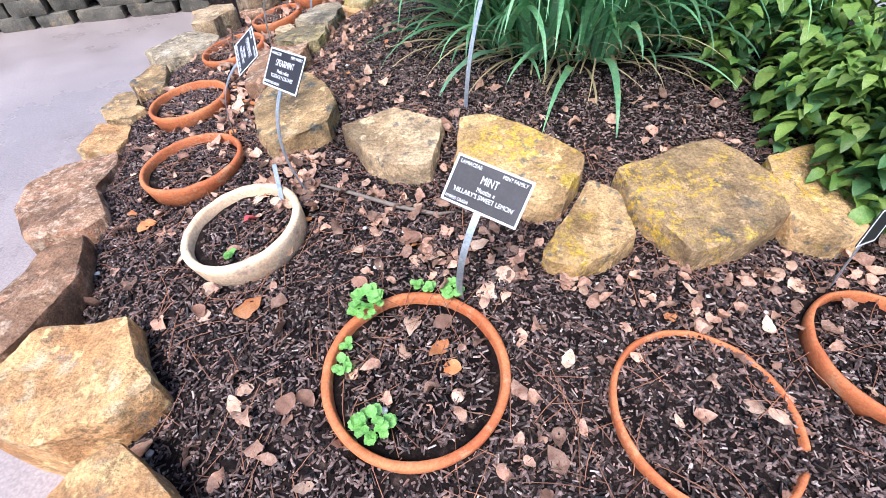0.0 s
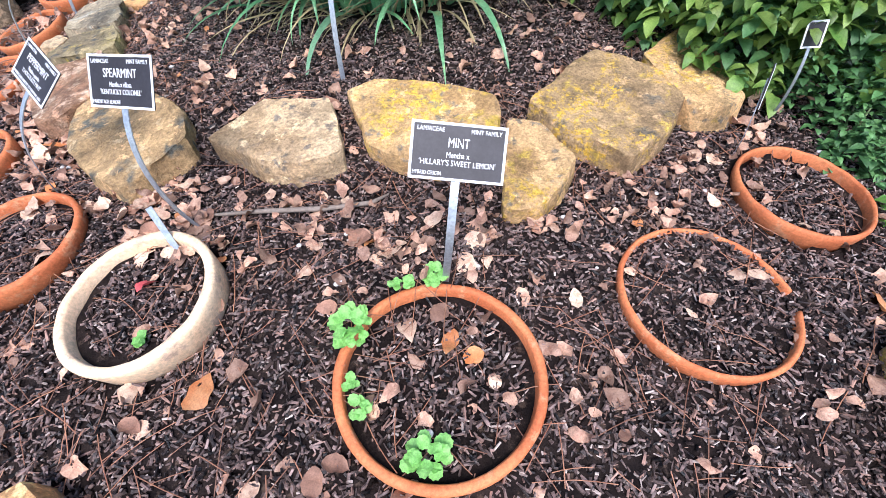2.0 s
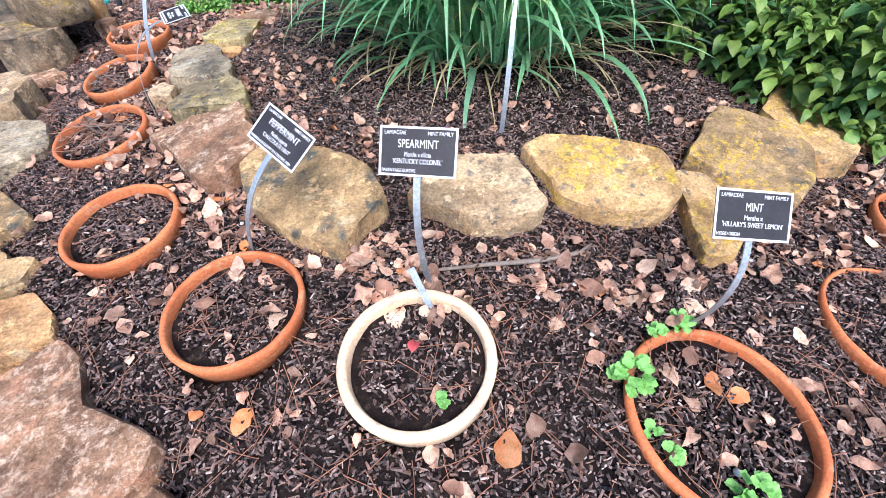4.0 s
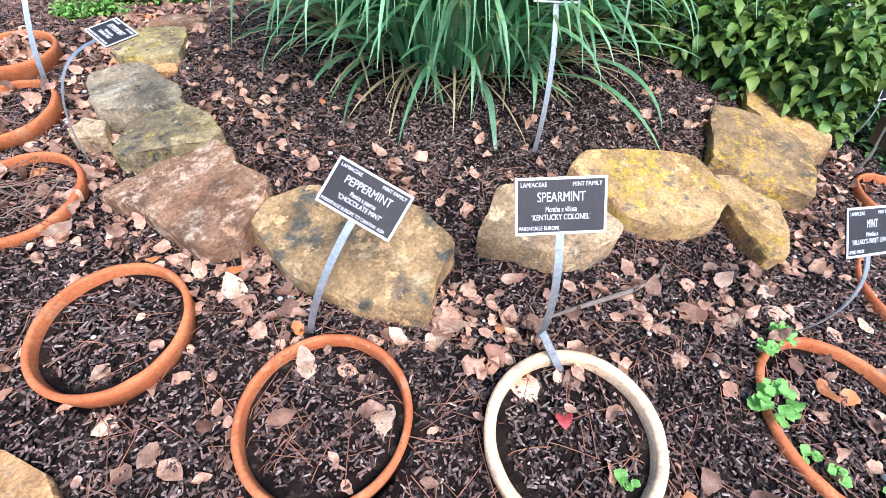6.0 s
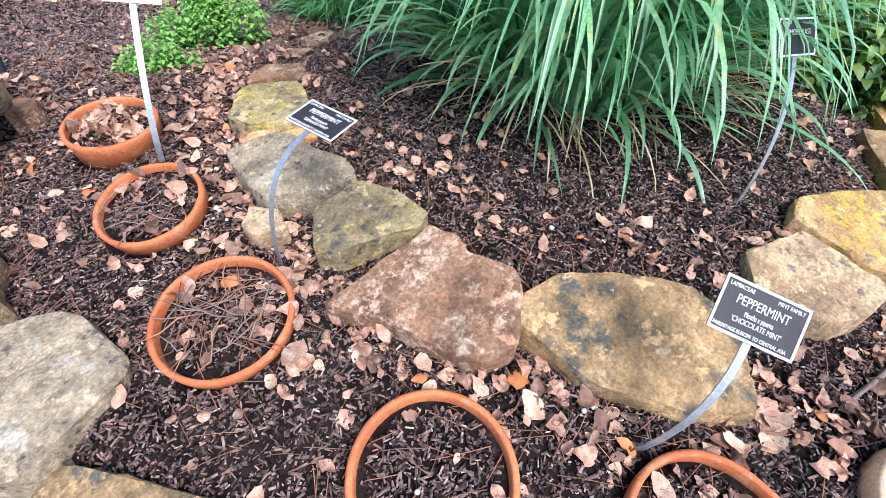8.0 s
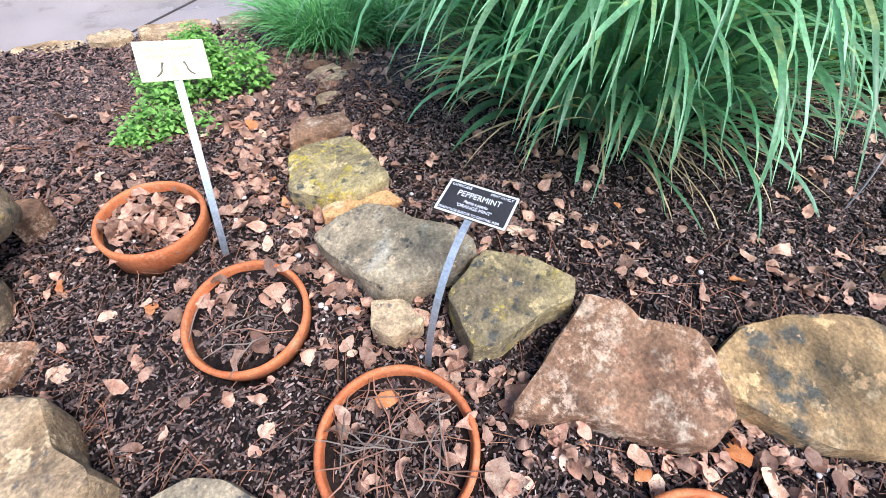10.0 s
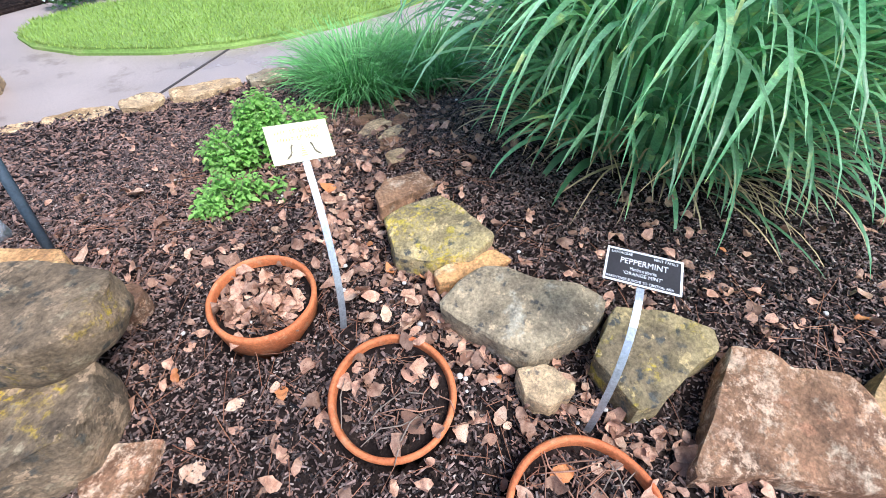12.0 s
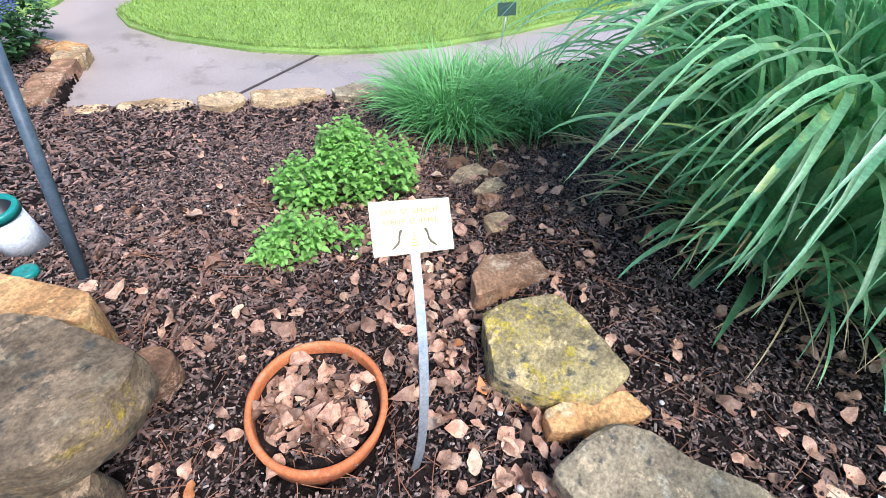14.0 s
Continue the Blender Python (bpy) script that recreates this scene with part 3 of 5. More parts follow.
rock("wall_stone", [(-1.42, 3.92), (-1.33, 3.96), (-1.22, 3.89), (-1.14, 3.77), (-1.08, 3.57), (-1.19, 3.5), (-1.27, 3.5), (-1.36, 3.56), (-1.44, 3.72)], 0.254, 0.115, "slate", "boulder with yellow lichen on top of stacked stones", 42, group=STACK, rough=1.25)
rock("wall_stone", [(-1.3, 4.11), (-1.17, 4.15), (-1.05, 3.87), (-1.08, 3.81), (-1.11, 3.8), (-1.18, 3.96), (-1.28, 4.02)], 0.169, -0.10, "orange", "orange-brown sandstone slab behind the stack", 43, group=STACK, rough=0.5, edge=0.08)
rock("wall_stone", [(-1.5, 3.36), (-1.45, 3.44), (-1.36, 3.44), (-1.3, 3.34), (-1.4, 3.3)], -0.04, PAVE - 0.02, "rust", "brownish stone under the stack", 44, group=STACK)
rock("wall_stone", [(-1.07, 3.73), (-1.02, 3.71), (-1.05, 3.66), (-1.13, 3.64)], 0.068, -0.08, "rust", "reddish stone at the foot of the stack", 45, group=STACK)
# flat stones sunk in the mulch beyond the tier
for i, (x, y, s) in enumerate(((0.20, 3.60, 0.11), (0.31, 3.50, 0.09), (0.11, 3.45, 0.09), (0.0, 3.40, 0.08), (-0.11, 3.31, 0.07), (0.28, 3.70, 0.07))):
    k = random.Random(i)
    rock("flat_stone", [(x + s * k.uniform(0.7, 1.1) * math.cos(a), y + s * k.uniform(0.5, 0.9) * math.sin(a)) for a in (0.3, 1.4, 2.4, 3.5, 4.5, 5.5)], land(x, y) + 0.014, land(x, y) - 0.04, "cream" if i % 2 == 0 else "rust", "flat pale stone half sunk in leaf-strewn mulch", 70 + i, group="sunken flat stones", edge=0.1)


# low wall beyond the near path
rng = random.Random(5)
wall_line = [(-5.8, 2.9), (-4.9, 3.3), (-4.0, 3.65), (-3.2, 3.95), (-2.4, 4.15), (-1.66, 4.05)]
for (x0, y0), (x1, y1) in zip(wall_line, wall_line[1:]):
    d = Vector((x1 - x0, y1 - y0))
    side = Vector((-d.y, d.x)).normalized()
    count = max(1, round(d.length / 0.34))
    for course in range(4):
        for i in range(count):
            s0, s1 = (i + 0.08 * rng.random() + 0.5 * (course % 2)) / count, (i + 0.93 + 0.5 * (course % 2)) / count
            a, b = Vector((x0, y0)) + d * s0, Vector((x0, y0)) + d * s1
            w = side * rng.uniform(0.24, 0.34)
            back = side * rng.uniform(-0.02, 0.03)
            z0 = PAVE - 0.02 + course * 0.115
            poly = [a + back, b + back, b + w * 1.02, a + w]
            rock("wall_stone", [(p.x, p.y) for p in poly], z0 + 0.115, z0, "dark", "dark rough sandstone in a low dry wall", 300 + rng.randrange(9999), group="dry wall stones", rough=0.8)
bank = [(x - 0.05, y + 0.22) for x, y in wall_line[:-1]] + [(-2.35, 4.7), (-2.35, 8.0), (-7.5, 8.0), (-7.5, 3.2)]
tagged(slab("ground_bank", bank, PAVE + 0.42, PAVE - 0.05, "mulch"), "dark mulch bank held by a dry wall", "ground", kind="structure")

# kerb of flat stones at the far path and along the inlet
rng = random.Random(9)
kerb = [(-0.46, 5.60), (-0.28, 5.46), (0.02, 5.20), (0.22, 5.04), (0.57, 4.76), (0.82, 4.58), (1.3, 4.28)]
for (x0, y0), (x1, y1) in zip(kerb, kerb[1:]):
    d = Vector((x1 - x0, y1 - y0))
    side = Vector((-d.y, d.x)).normalized()
    count = 2 if d.length > 0.45 else 1
    for i in range(count):
        a, b = Vector((x0, y0)) + d * (i + 0.03) / count, Vector((x0, y0)) + d * (i + 0.97) / count
        u, v = side * rng.uniform(0.01, 0.05), side * -rng.uniform(0.05, 0.11)
        m = (a + b) / 2 + side * rng.uniform(0.03, 0.09)
        w = a.lerp(b, rng.uniform(0.3, 0.7)) - side * rng.uniform(0.06, 0.15)
        cut = (b - a) * rng.uniform(0.02, 0.14)
        rock("kerb_stone", [(p.x, p.y) for p in (a + v + cut, w, b + v * rng.uniform(0.3, 1.0), b + u - cut, m, a + u)], PAVE + rng.uniform(0.05, 0.095), PAVE - 0.02, "grey" if rng.random() < 0.25 else "cream", "flat pale kerb stone between mulch and path", rng.randrange(9999), group="kerb stones", rough=1.1, edge=0.2)
inlet = [(-0.49, 5.68), (-0.25, 5.98), (0.0, 6.28), (-0.14, 6.62)]
for (x0, y0), (x1, y1) in zip(inlet, inlet[1:]):
    d = Vector((x1 - x0, y1 - y0))
    side = Vector((-d.y, d.x)).normalized()
    for course in range(1):
        for i in range(2):
            a, b = Vector((x0, y0)) + d * (i + 0.04 + 0.2 * course) / 2, Vector((x0, y0)) + d * (i + 0.96 + 0.2 * course) / 2
            u, v = side * rng.uniform(0.10, 0.15), side * -rng.uniform(0.0, 0.04)
            z0 = PAVE - 0.02 + course * 0.10
            rock("kerb_stone", [(p.x, p.y) for p in (a + v, b + v, b + u, a + u)], z0 + 0.10, z0, ("cream", "orange", "rust")[rng.randrange(3)], "tan sandstone in a low edging wall", rng.randrange(9999), group="kerb stones", rough=0.8)


# ---- pots ----
def pot(x, y, radius, level, slope, rim, soil, mat, label, gap=None, wall=0.014):
    """A sunken pot: a turned wall with a rounded lip, and the soil in it."""
    g = level - rim
    gx, gy = slope
    top = empty("plant_pot", x, y, g, rx=math.degrees(gy), ry=-math.degrees(gx))
    tagged(top, label, "plant pot", "sunken pots")
    r0, r1 = radius, radius - wall
    bm = bmesh.new()
    lathe(bm, [(r0 - 0.012, -0.06), (r0, rim - 0.02), (r0 + 0.001, rim - 0.006), (r0 - 0.003, rim), (r1 + 0.003, rim + 0.001), (r1, rim - 0.006), (r1 - 0.012, -0.06)], 72, gap)
    for v in bm.verts:
        a = math.atan2(v.co.y, v.co.x)
        k = 1 + 0.006 * math.sin(2 * a + x * 7) + 0.004 * noise.noise((v.co.x * 30 + x * 9, v.co.y * 30, v.co.z * 30))
        v.co.x *= k
        v.co.y *= k
        if v.co.z > rim - 0.01:
            v.co.z += 0.003 * noise.noise((v.co.x * 25 + y * 5, v.co.y * 25, 1))
    part("body", bm, mat, top)
    if gap is None:
        bm = bmesh.new()
        bmesh.ops.create_circle(bm, cap_ends=True, segments=48, radius=r1 - 0.002)
        bmesh.ops.subdivide_edges(bm, edges=bm.edges, cuts=1)
        for v in bm.verts:
            v.co.z = soil + 0.006 * noise.noise((v.co.x * 20 + x, v.co.y * 20, y))
        part("soil", bm, "mulch", top, "dark soil and bark")
        POTS[x, y] = (x, y, r1 - 0.012, g + soil + 0.002, gx, gy)
    return top


for row in POT_ROWS:
    pot(*row)


# ---- plant labels ----
def text_mesh(words, size):
    cu = bpy.data.curves.new("lettering", "FONT")
    cu.body, cu.size, cu.align_x, cu.align_y, cu.extrude = words, size, "CENTER", "CENTER", 0.0003
    ob = new("lettering", cu)
    bpy.context.view_layer.update()
    me = bpy.data.meshes.new_from_object(ob.evaluated_get(bpy.context.evaluated_depsgraph_get()))
    bpy.data.objects.remove(ob)
    bpy.data.curves.remove(cu)
    return me


def frame_of(right, up):
    r = Vector(right).normalized()
    u = (Vector(up) - r * Vector(up).dot(r)).normalized()
    return Matrix((r, u, r.cross(u))).transposed()


def plant_label(centre, right, up, base, lines, label, w=0.155, h=0.095, plate="plate", ink="white", bend=0.5, strip=0.015):
    """A bent metal strip in the ground that carries a plate with raised lettering. lines: words, x, y, height as shares of the plate."""
    top = empty("plant_label", *base)
    tagged(top, label, "plant label", "plant labels")
    inv = Matrix.Translation(Vector(base)).inverted()
    rot = frame_of(right, up)
    at = inv @ Matrix.Translation(centre) @ rot.to_4x4()
    bm = bmesh.new()
    box(bm, w, h, 0.003, at, 0.0008)
    pl = part("plate", bm, plate, top, smooth=False)
    if plate == "plate":
        bm = bmesh.new()
        for sx, sy, px, py in ((w, 0.0045, 0, h / 2 - 0.002), (w, 0.0045, 0, -h / 2 + 0.002), (0.0045, h - 0.0085, w / 2 - 0.002, 0), (0.0045, h - 0.0085, -w / 2 + 0.002, 0)):
            box(bm, sx, sy, 0.0012, at @ pose(px, py, 0.0018))
        part("border", bm, "alu" if plate != "plate" else "white", pl, "white edge line", smooth=False)
    for words, x, y, size, wide in lines:
        me = text_mesh(words, size * h)
        xs = [v.co.x for v in me.vertices]
        k = wide * w / (max(xs) - min(xs))
        ob = from_mesh("lettering", me, ink, pl, smooth=False)
        ob.matrix_basis = at @ pose(x * w, y * h, 0.0022) @ Matrix.Diagonal((k, 1, 1, 1))
    # strip: rises from the ground and bends back into the plate's plane
    c, b = Vector(centre), Vector(base)
    u, nrm = rot.col[1], rot.col[2]
    end = c + u * (h * 0.2) - nrm * 0.0035
    foot = c - u * (h * 0.5) - nrm * 0.0035
    knee = foot - u * (foot - b).length * bend
    side = rot.col[0]
    bm = bmesh.new()
    rows = []
    k = 16
    for i in range(k + 1):
        s = i / k
        if s < 0.75:
            q = s / 0.75
            p = (1 - q) ** 2 * (b - Vector((0, 0, 0.04))) + 2 * q * (1 - q) * knee + q * q * foot
            d = 2 * (1 - q) * (knee - b) + 2 * q * (foot - knee)
        else:
            q = (s - 0.75) / 0.25
            p, d = foot.lerp(end, q), u
        d = d.normalized()
        n = d.cross(side).normalized()
        sd = n.cross(d).normalized()
        rows.append([bm.verts.new(inv @ (p + sd * a * strip / 2 + n * e * 0.0012)) for a, e in ((-1, -1), (1, -1), (1, 1), (-1, 1))])
    for r0, r1 in zip(rows, rows[1:]):
        for j in range(4):
            bm.faces.new((r0[j], r0[(j + 1) % 4], r1[(j + 1) % 4], r1[j]))
    bm.faces.new(rows[-1])
    bm.faces.new(list(reversed(rows[0])))
    bmesh.ops.recalc_face_normals(bm, faces=bm.faces)
    part("stake", bm, "alu", top, "bare bent aluminium strip", smooth=False)
    return top


def mint_lines(title, latin, sort, origin, title_wide, sort_wide, origin_wide):
    rows = [("LAMIACEAE", -0.30, 0.37, 0.11, 0.28), ("MINT FAMILY", 0.28, 0.37, 0.11, 0.32), (title, 0, 0.15, 0.24, title_wide), (latin, 0, -0.06, 0.14, 0.34 if len(latin) > 9 else 0.24),
            (sort, 0, -0.20, 0.14, sort_wide)]
    if origin:
        rows.append((origin, -0.46 + origin_wide / 2, -0.39, 0.10, origin_wide))
    return rows


plant_label((0.139, 0.781, 0.311), (0.889, -0.427, -0.162), (0.399, 0.552, 0.732), (0.090, 0.790, -0.020), mint_lines("MINT", "Mentha x", "'HILLARY'S SWEET LEMON'", "HYBRID ORIGIN", 0.22, 0.80, 0.30), "black mint label with white lettering on a metal strip", w=0.166, h=0.098)
plant_label((-0.376, 1.194, 0.396), (0.768, -0.639, 0.042), (0.355, 0.479, 0.803), (-0.375, 1.155, 0.030), mint_lines("SPEARMINT", "Mentha x villosa", "'KENTUCKY COLONEL'", "PARENTAGE EUROPE", 0.52, 0.64, 0.44), "black spearmint label with white lettering on a metal strip", w=0.160, h=0.098)
plant_label((-0.593, 1.465, 0.355), (0.357, -0.897, -0.262), (0.783, 0.135, 0.607), (-0.755, 1.500, 0.040), mint_lines("PEPPERMINT", "Mentha x piperita", "'CHOCOLATE MINT'", "PARENTAGE EUROPE TO CENTRAL ASIA", 0.62, 0.58, 0.86), "black peppermint label tilted on a bent metal strip", w=0.157, h=0.094)
plant_label((-0.712, 2.411, 0.380), (0.047, -0.999, 0.014), (0.990, 0.048, 0.132), (-0.915, 2.410, 0.050), mint_lines("PEPPERMINT", "Mentha x piperita", "'ORANGE MINT'", "PARENTAGE EUROPE TO CENTRAL ASIA", 0.62, 0.50, 0.86), "black peppermint label lying nearly flat on a metal strip", w=0.151, h=0.088)
plant_label((0.176, 1.649, 0.534), (0.856, -0.515, -0.054), (0.336, 0.473, 0.815), (0.090, 1.550, 0.110), [("POACEAE", -0.30, 0.37, 0.11, 0.22), ("LEMONGRASS", 0, 0.12, 0.22, 0.66)], "black lemongrass label standing among grass blades", w=0.132, h=0.088)
plant_label((0.99, 0.83, 0.17), (0.82, 0.50, -0.28), (0.20, 0.22, 0.95), (1.025, 0.85, -0.05), [], "black label on a bent strip beside a pot", w=0.110, h=0.090, strip=0.011)
plant_label((1.20, 0.90, 0.22), (0.90, -0.43, 0.0), (0.15, 0.25, 0.95), (1.24, 0.93, -0.05), [], "black label half hidden in the bush", w=0.050, h=0.065, strip=0.008)


def yellow_sign():
    """A cream plate with two rows of worn lettering and a small drawing, on a bent strip."""
    top = plant_label((-0.703, 3.242, 0.470), (0.821, -0.557, -0.129), (0.462, 0.514, 0.723), (-0.89, 3.085, 0.03), [], "cream notice plate with worn lettering on a metal strip", w=0.153, h=0.095, plate="cream_plate", bend=0.75, strip=0.018)
    rng = random.Random(4)
    pl = [o for o in top.children if o.name.startswith("plate")][0]
    at = Matrix.Translation(-Vector((-0.89, 3.085, 0.03))) @ Matrix.Translation((-0.703, 3.242, 0.470)) @ frame_of((0.821, -0.557, -0.129), (0.462, 0.514, 0.723)).to_4x4() @ Matrix.Diagonal((0.86, 0.78, 1, 1))
    for y, x0, x1, gaps in ((0.036, -0.066, 0.064, (4, 7)), (0.013, -0.063, 0.058, (6, 9))):
        bm = bmesh.new()
        k = 15
        for i in range(k):
            if i in gaps:
                continue
            x = x0 + (x1 - x0) * (i + 0.5) / k
            h = 0.014 * rng.uniform(0.7, 1.0)
            box(bm, 0.0022, h, 0.0006, at @ pose(x - 0.002, y, 0.0019))
            box(bm, 0.0045, 0.0022, 0.0006, at @ pose(x + 0.0012, y + h * rng.choice((-0.4, 0.0, 0.4)), 0.0019))
        part("lettering", bm, "faded", pl, "row of worn ochre lettering", smooth=False)
    for sgn in (-1, 1):
        pts = [at @ Vector((sgn * (0.026 + 0.022 * s ** 1.6 + 0.003 * math.sin(s * 7)), -0.006 - 0.042 * s, 0.0018)) for s in (0, 0.15, 0.35, 0.55, 0.75, 0.9, 1.0)]
        part("drawing", tube(pts, [0.0028, 0.0022, 0.0018, 0.0020, 0.0024, 0.0020, 0.0006], 6), "ink", pl, "dark curved stroke")
    bm = bmesh.new()
    for i in range(6):
        box(bm, 0.003 + 0.0026 * i, 0.003, 0.0006, at @ pose(0.001, -0.008 - 0.007 * i, 0.0019))
    part("drawing", bm, "faded", pl, "small ochre figure", smooth=False)


yellow_sign()

# a short bare strip in the cream pot, and a dead twig
bm = bmesh.new()
a, e = Vector((-0.43, 1.04, 0.05)), Vector((-0.45, 1.115, 0.165))
box(bm, 0.016, 0.0025, (e - a).length, Matrix.Translation((a + e) / 2) @ (e - a).to_track_quat("Z", "X").to_matrix().to_4x4() @ pose(0, 0, 0, 0, 0, 60), 0.0006)
tagged(part("metal_stake", bm, "alu", smooth=False), "short bent aluminium strip stuck in the cream pot", "stake")
tagged(part("twig", tube([(-0.36, 1.17, land(-0.36, 1.17) + 0.012), (-0.24, 1.12, land(-0.24, 1.12) + 0.016), (-0.11, 1.07, land(-0.11, 1.07) + 0.018), (0.01, 1.05, land(0.01, 1.05) + 0.014), (0.06, 1.06, land(0.06, 1.06) + 0.016)], [0.004, 0.006, 0.007, 0.006, 0.003], 8), "wood"), "dead grey twig lying on mulch", "twig")


# ---- foliage builders ----
def blade_rows(rng, base, az, length, lift, fall, width, seg=10, twist=0.25):
    """A folded, arching grass blade as verts and faces. lift: its slope at the base, fall: how far it turns down on the way."""
    v, f = [], []
    p = Vector(base)
    yaw = az
    step = length / seg
    for i in range(seg + 1):
        s = i / seg
        pitch = lift - fall * s ** 1.7
        d = Vector((math.cos(yaw) * math.cos(pitch), math.sin(yaw) * math.cos(pitch), math.sin(pitch)))
        side = Vector((-math.sin(yaw), math.cos(yaw), 0)) + Vector((0, 0, twist * math.sin(s * 3 + az)))
        side.normalize()
        up = side.cross(d) * -1
        w = width * (0.55 + 0.45 * min(1, s * 4)) * (1 - max(0, s - 0.45) / 0.55) ** 0.8 / 2 + 0.0004
        v += [tuple(p - side * w), tuple(p - up * w * 0.35), tuple(p + side * w)]
        p = p + d * step
        yaw += rng.uniform(-0.05, 0.05)
    for i in range(seg):
        a, b = 3 * i, 3 * i + 3
        f += [(a, a + 1, b + 1, b), (a + 1, a + 2, b + 2, b + 1)]
    return v, f


def join(pieces):
    verts, faces = [], []
    for v, f in pieces:
        o = len(verts)
        verts += v
        faces += [tuple(i + o for i in q) for q in f]
    return verts, faces


def leaf_shape(length, width, fold=0.25, curl=0.3, seg=5, tip=1.0, teeth=0.0, rng=None):
    """An oval pointed leaf from the origin along +x, folded on its midrib and curled."""
    v, f = [], []
    for i in range(seg + 1):
        s = i / seg
        w = width / 2 * (math.sin(math.pi * s ** (0.8 if tip > 0.5 else 0.95)) ** (0.75 if tip > 0.5 else 0.55) if 0 < s < 1 else (0.04 if tip > 0.5 else 0.12))
        if teeth and 0 < i < seg:
            w *= 1 + teeth * (1 if i % 2 else -1)
        x, z = length * s, -curl * length * (s - 0.3) ** 2
        v += [(x, -w, z + fold * w), (x, 0, z), (x, w, z + fold * w)]
    for i in range(seg):
        a, b = 3 * i, 3 * i + 3
        f += [(a, a + 1, b + 1, b), (a + 1, a + 2, b + 2, b + 1)]
    return v, f


def placed(shape, m):
    v, f = shape
    return [tuple(m @ Vector(p)) for p in v], f


# ---- large lemongrass clump ----
def lemongrass():
    rng = random.Random(21)
    top = tagged(empty("lemongrass_clump", 0.60, 2.42, 0.11), "large arching clump of broad blue-green lemongrass", "ornamental grass")

    def one(rng, big):
        a = rng.uniform(0, 2 * math.pi)
        r = 0.53 * rng.random() ** 0.45
        az = a + rng.gauss(0, 0.38)
        lean = 0.2 + 0.8 * r / 0.53
        kind = rng.random()
        if kind < 0.40:
            length, lift, fall = rng.uniform(0.9, 1.38), 1.56 - 0.20 * lean * rng.uniform(0.1, 1.3), rng.uniform(2.1, 3.0)
        elif kind < 0.62:
            length, lift, fall = rng.uniform(0.8, 1.2), 1.56 - 0.12 * lean * rng.uniform(0.1, 1.3), rng.uniform(0.5, 1.4)
            r *= 0.7
        elif kind < 0.86:
            length, lift, fall = rng.uniform(0.5, 0.9), 1.54 - 0.42 * lean * rng.uniform(0.1, 1.3), rng.uniform(1.4, 2.7)
        else:
            length, lift, fall = rng.uniform(0.35, 0.7), 1.40 - 0.85 * lean * rng.uniform(0.2, 1.2), rng.uniform(0.8, 2.0)
        if big:
            length *= 1.05
        return blade_rows(rng, (r * math.cos(a), r * math.sin(a), -0.02), az, length, lift, fall, rng.uniform(0.021, 0.034) if big else rng.uniform(0.012, 0.022), 13)

    for i in range(240):
        v, f = one(rng, True)
        from_mesh("blade", mesh_of("blade", v, f), "blade_one", top)
    v, f = join([one(rng, i % 3 > 0) for i in range(1750)])
    ob = from_mesh("blade_mass", mesh_of("blade_mass", v, f), "blade", top, "dense inner blades of the clump")
    ob["kind"] = "stuff"
    dry = []
    for i in range(420):
        a = rng.uniform(0, 2 * math.pi)
        r = rng.uniform(0.30, 0.56)
        dry.append(blade_rows(rng, (r * math.cos(a), r * math.sin(a), 0.0), a + rng.gauss(0, 0.5), rng.uniform(0.2, 0.6), rng.uniform(0.1, 1.0), rng.uniform(0.6, 1.6), rng.uniform(0.005, 0.012), 9))
    v, f = join(dry)
    ob = from_mesh("dry_blade_mass", mesh_of("dry_blade_mass", v, f), "straw", top, "withered straw-coloured outer blades")
    ob["kind"] = "stuff"


lemongrass()


def fine_clump(x, y, radius, count, length, seed, label):
    rng = random.Random(seed)
    g = land(x, y)
    pieces = []
    for i in range(count):
        a = rng.uniform(0, 2 * math.pi)
        r = radius * math.sqrt(rng.random())
        pieces.append(blade_rows(rng, (r * math.cos(a), r * math.sin(a), 0), a + rng.gauss(0, 0.5), rng.uniform(0.6, 1.1) * length, rng.uniform(0.75, 1.5), rng.uniform(1.0, 2.2), rng.uniform(0.004, 0.008), 7))
    top = tagged(empty("grass_clump", x, y, g), label, "ornamental grass")
    for v, f in pieces[:70]:
        from_mesh("blade", mesh_of("blade", v, f), "fine_grass", top)
    v, f = join(pieces[70:])
    ob = from_mesh("blade_mass", mesh_of("blade_mass", v, f), "fine_grass", top)
    ob["kind"] = "stuff"


fine_clump(0.74, 4.02, 0.24, 1400, 0.42, 3, "fine bright green tufted grass near the path")
fine_clump(1.06, 3.72, 0.24, 1200, 0.42, 4, "fine bright green tufted grass beside the lemongrass")


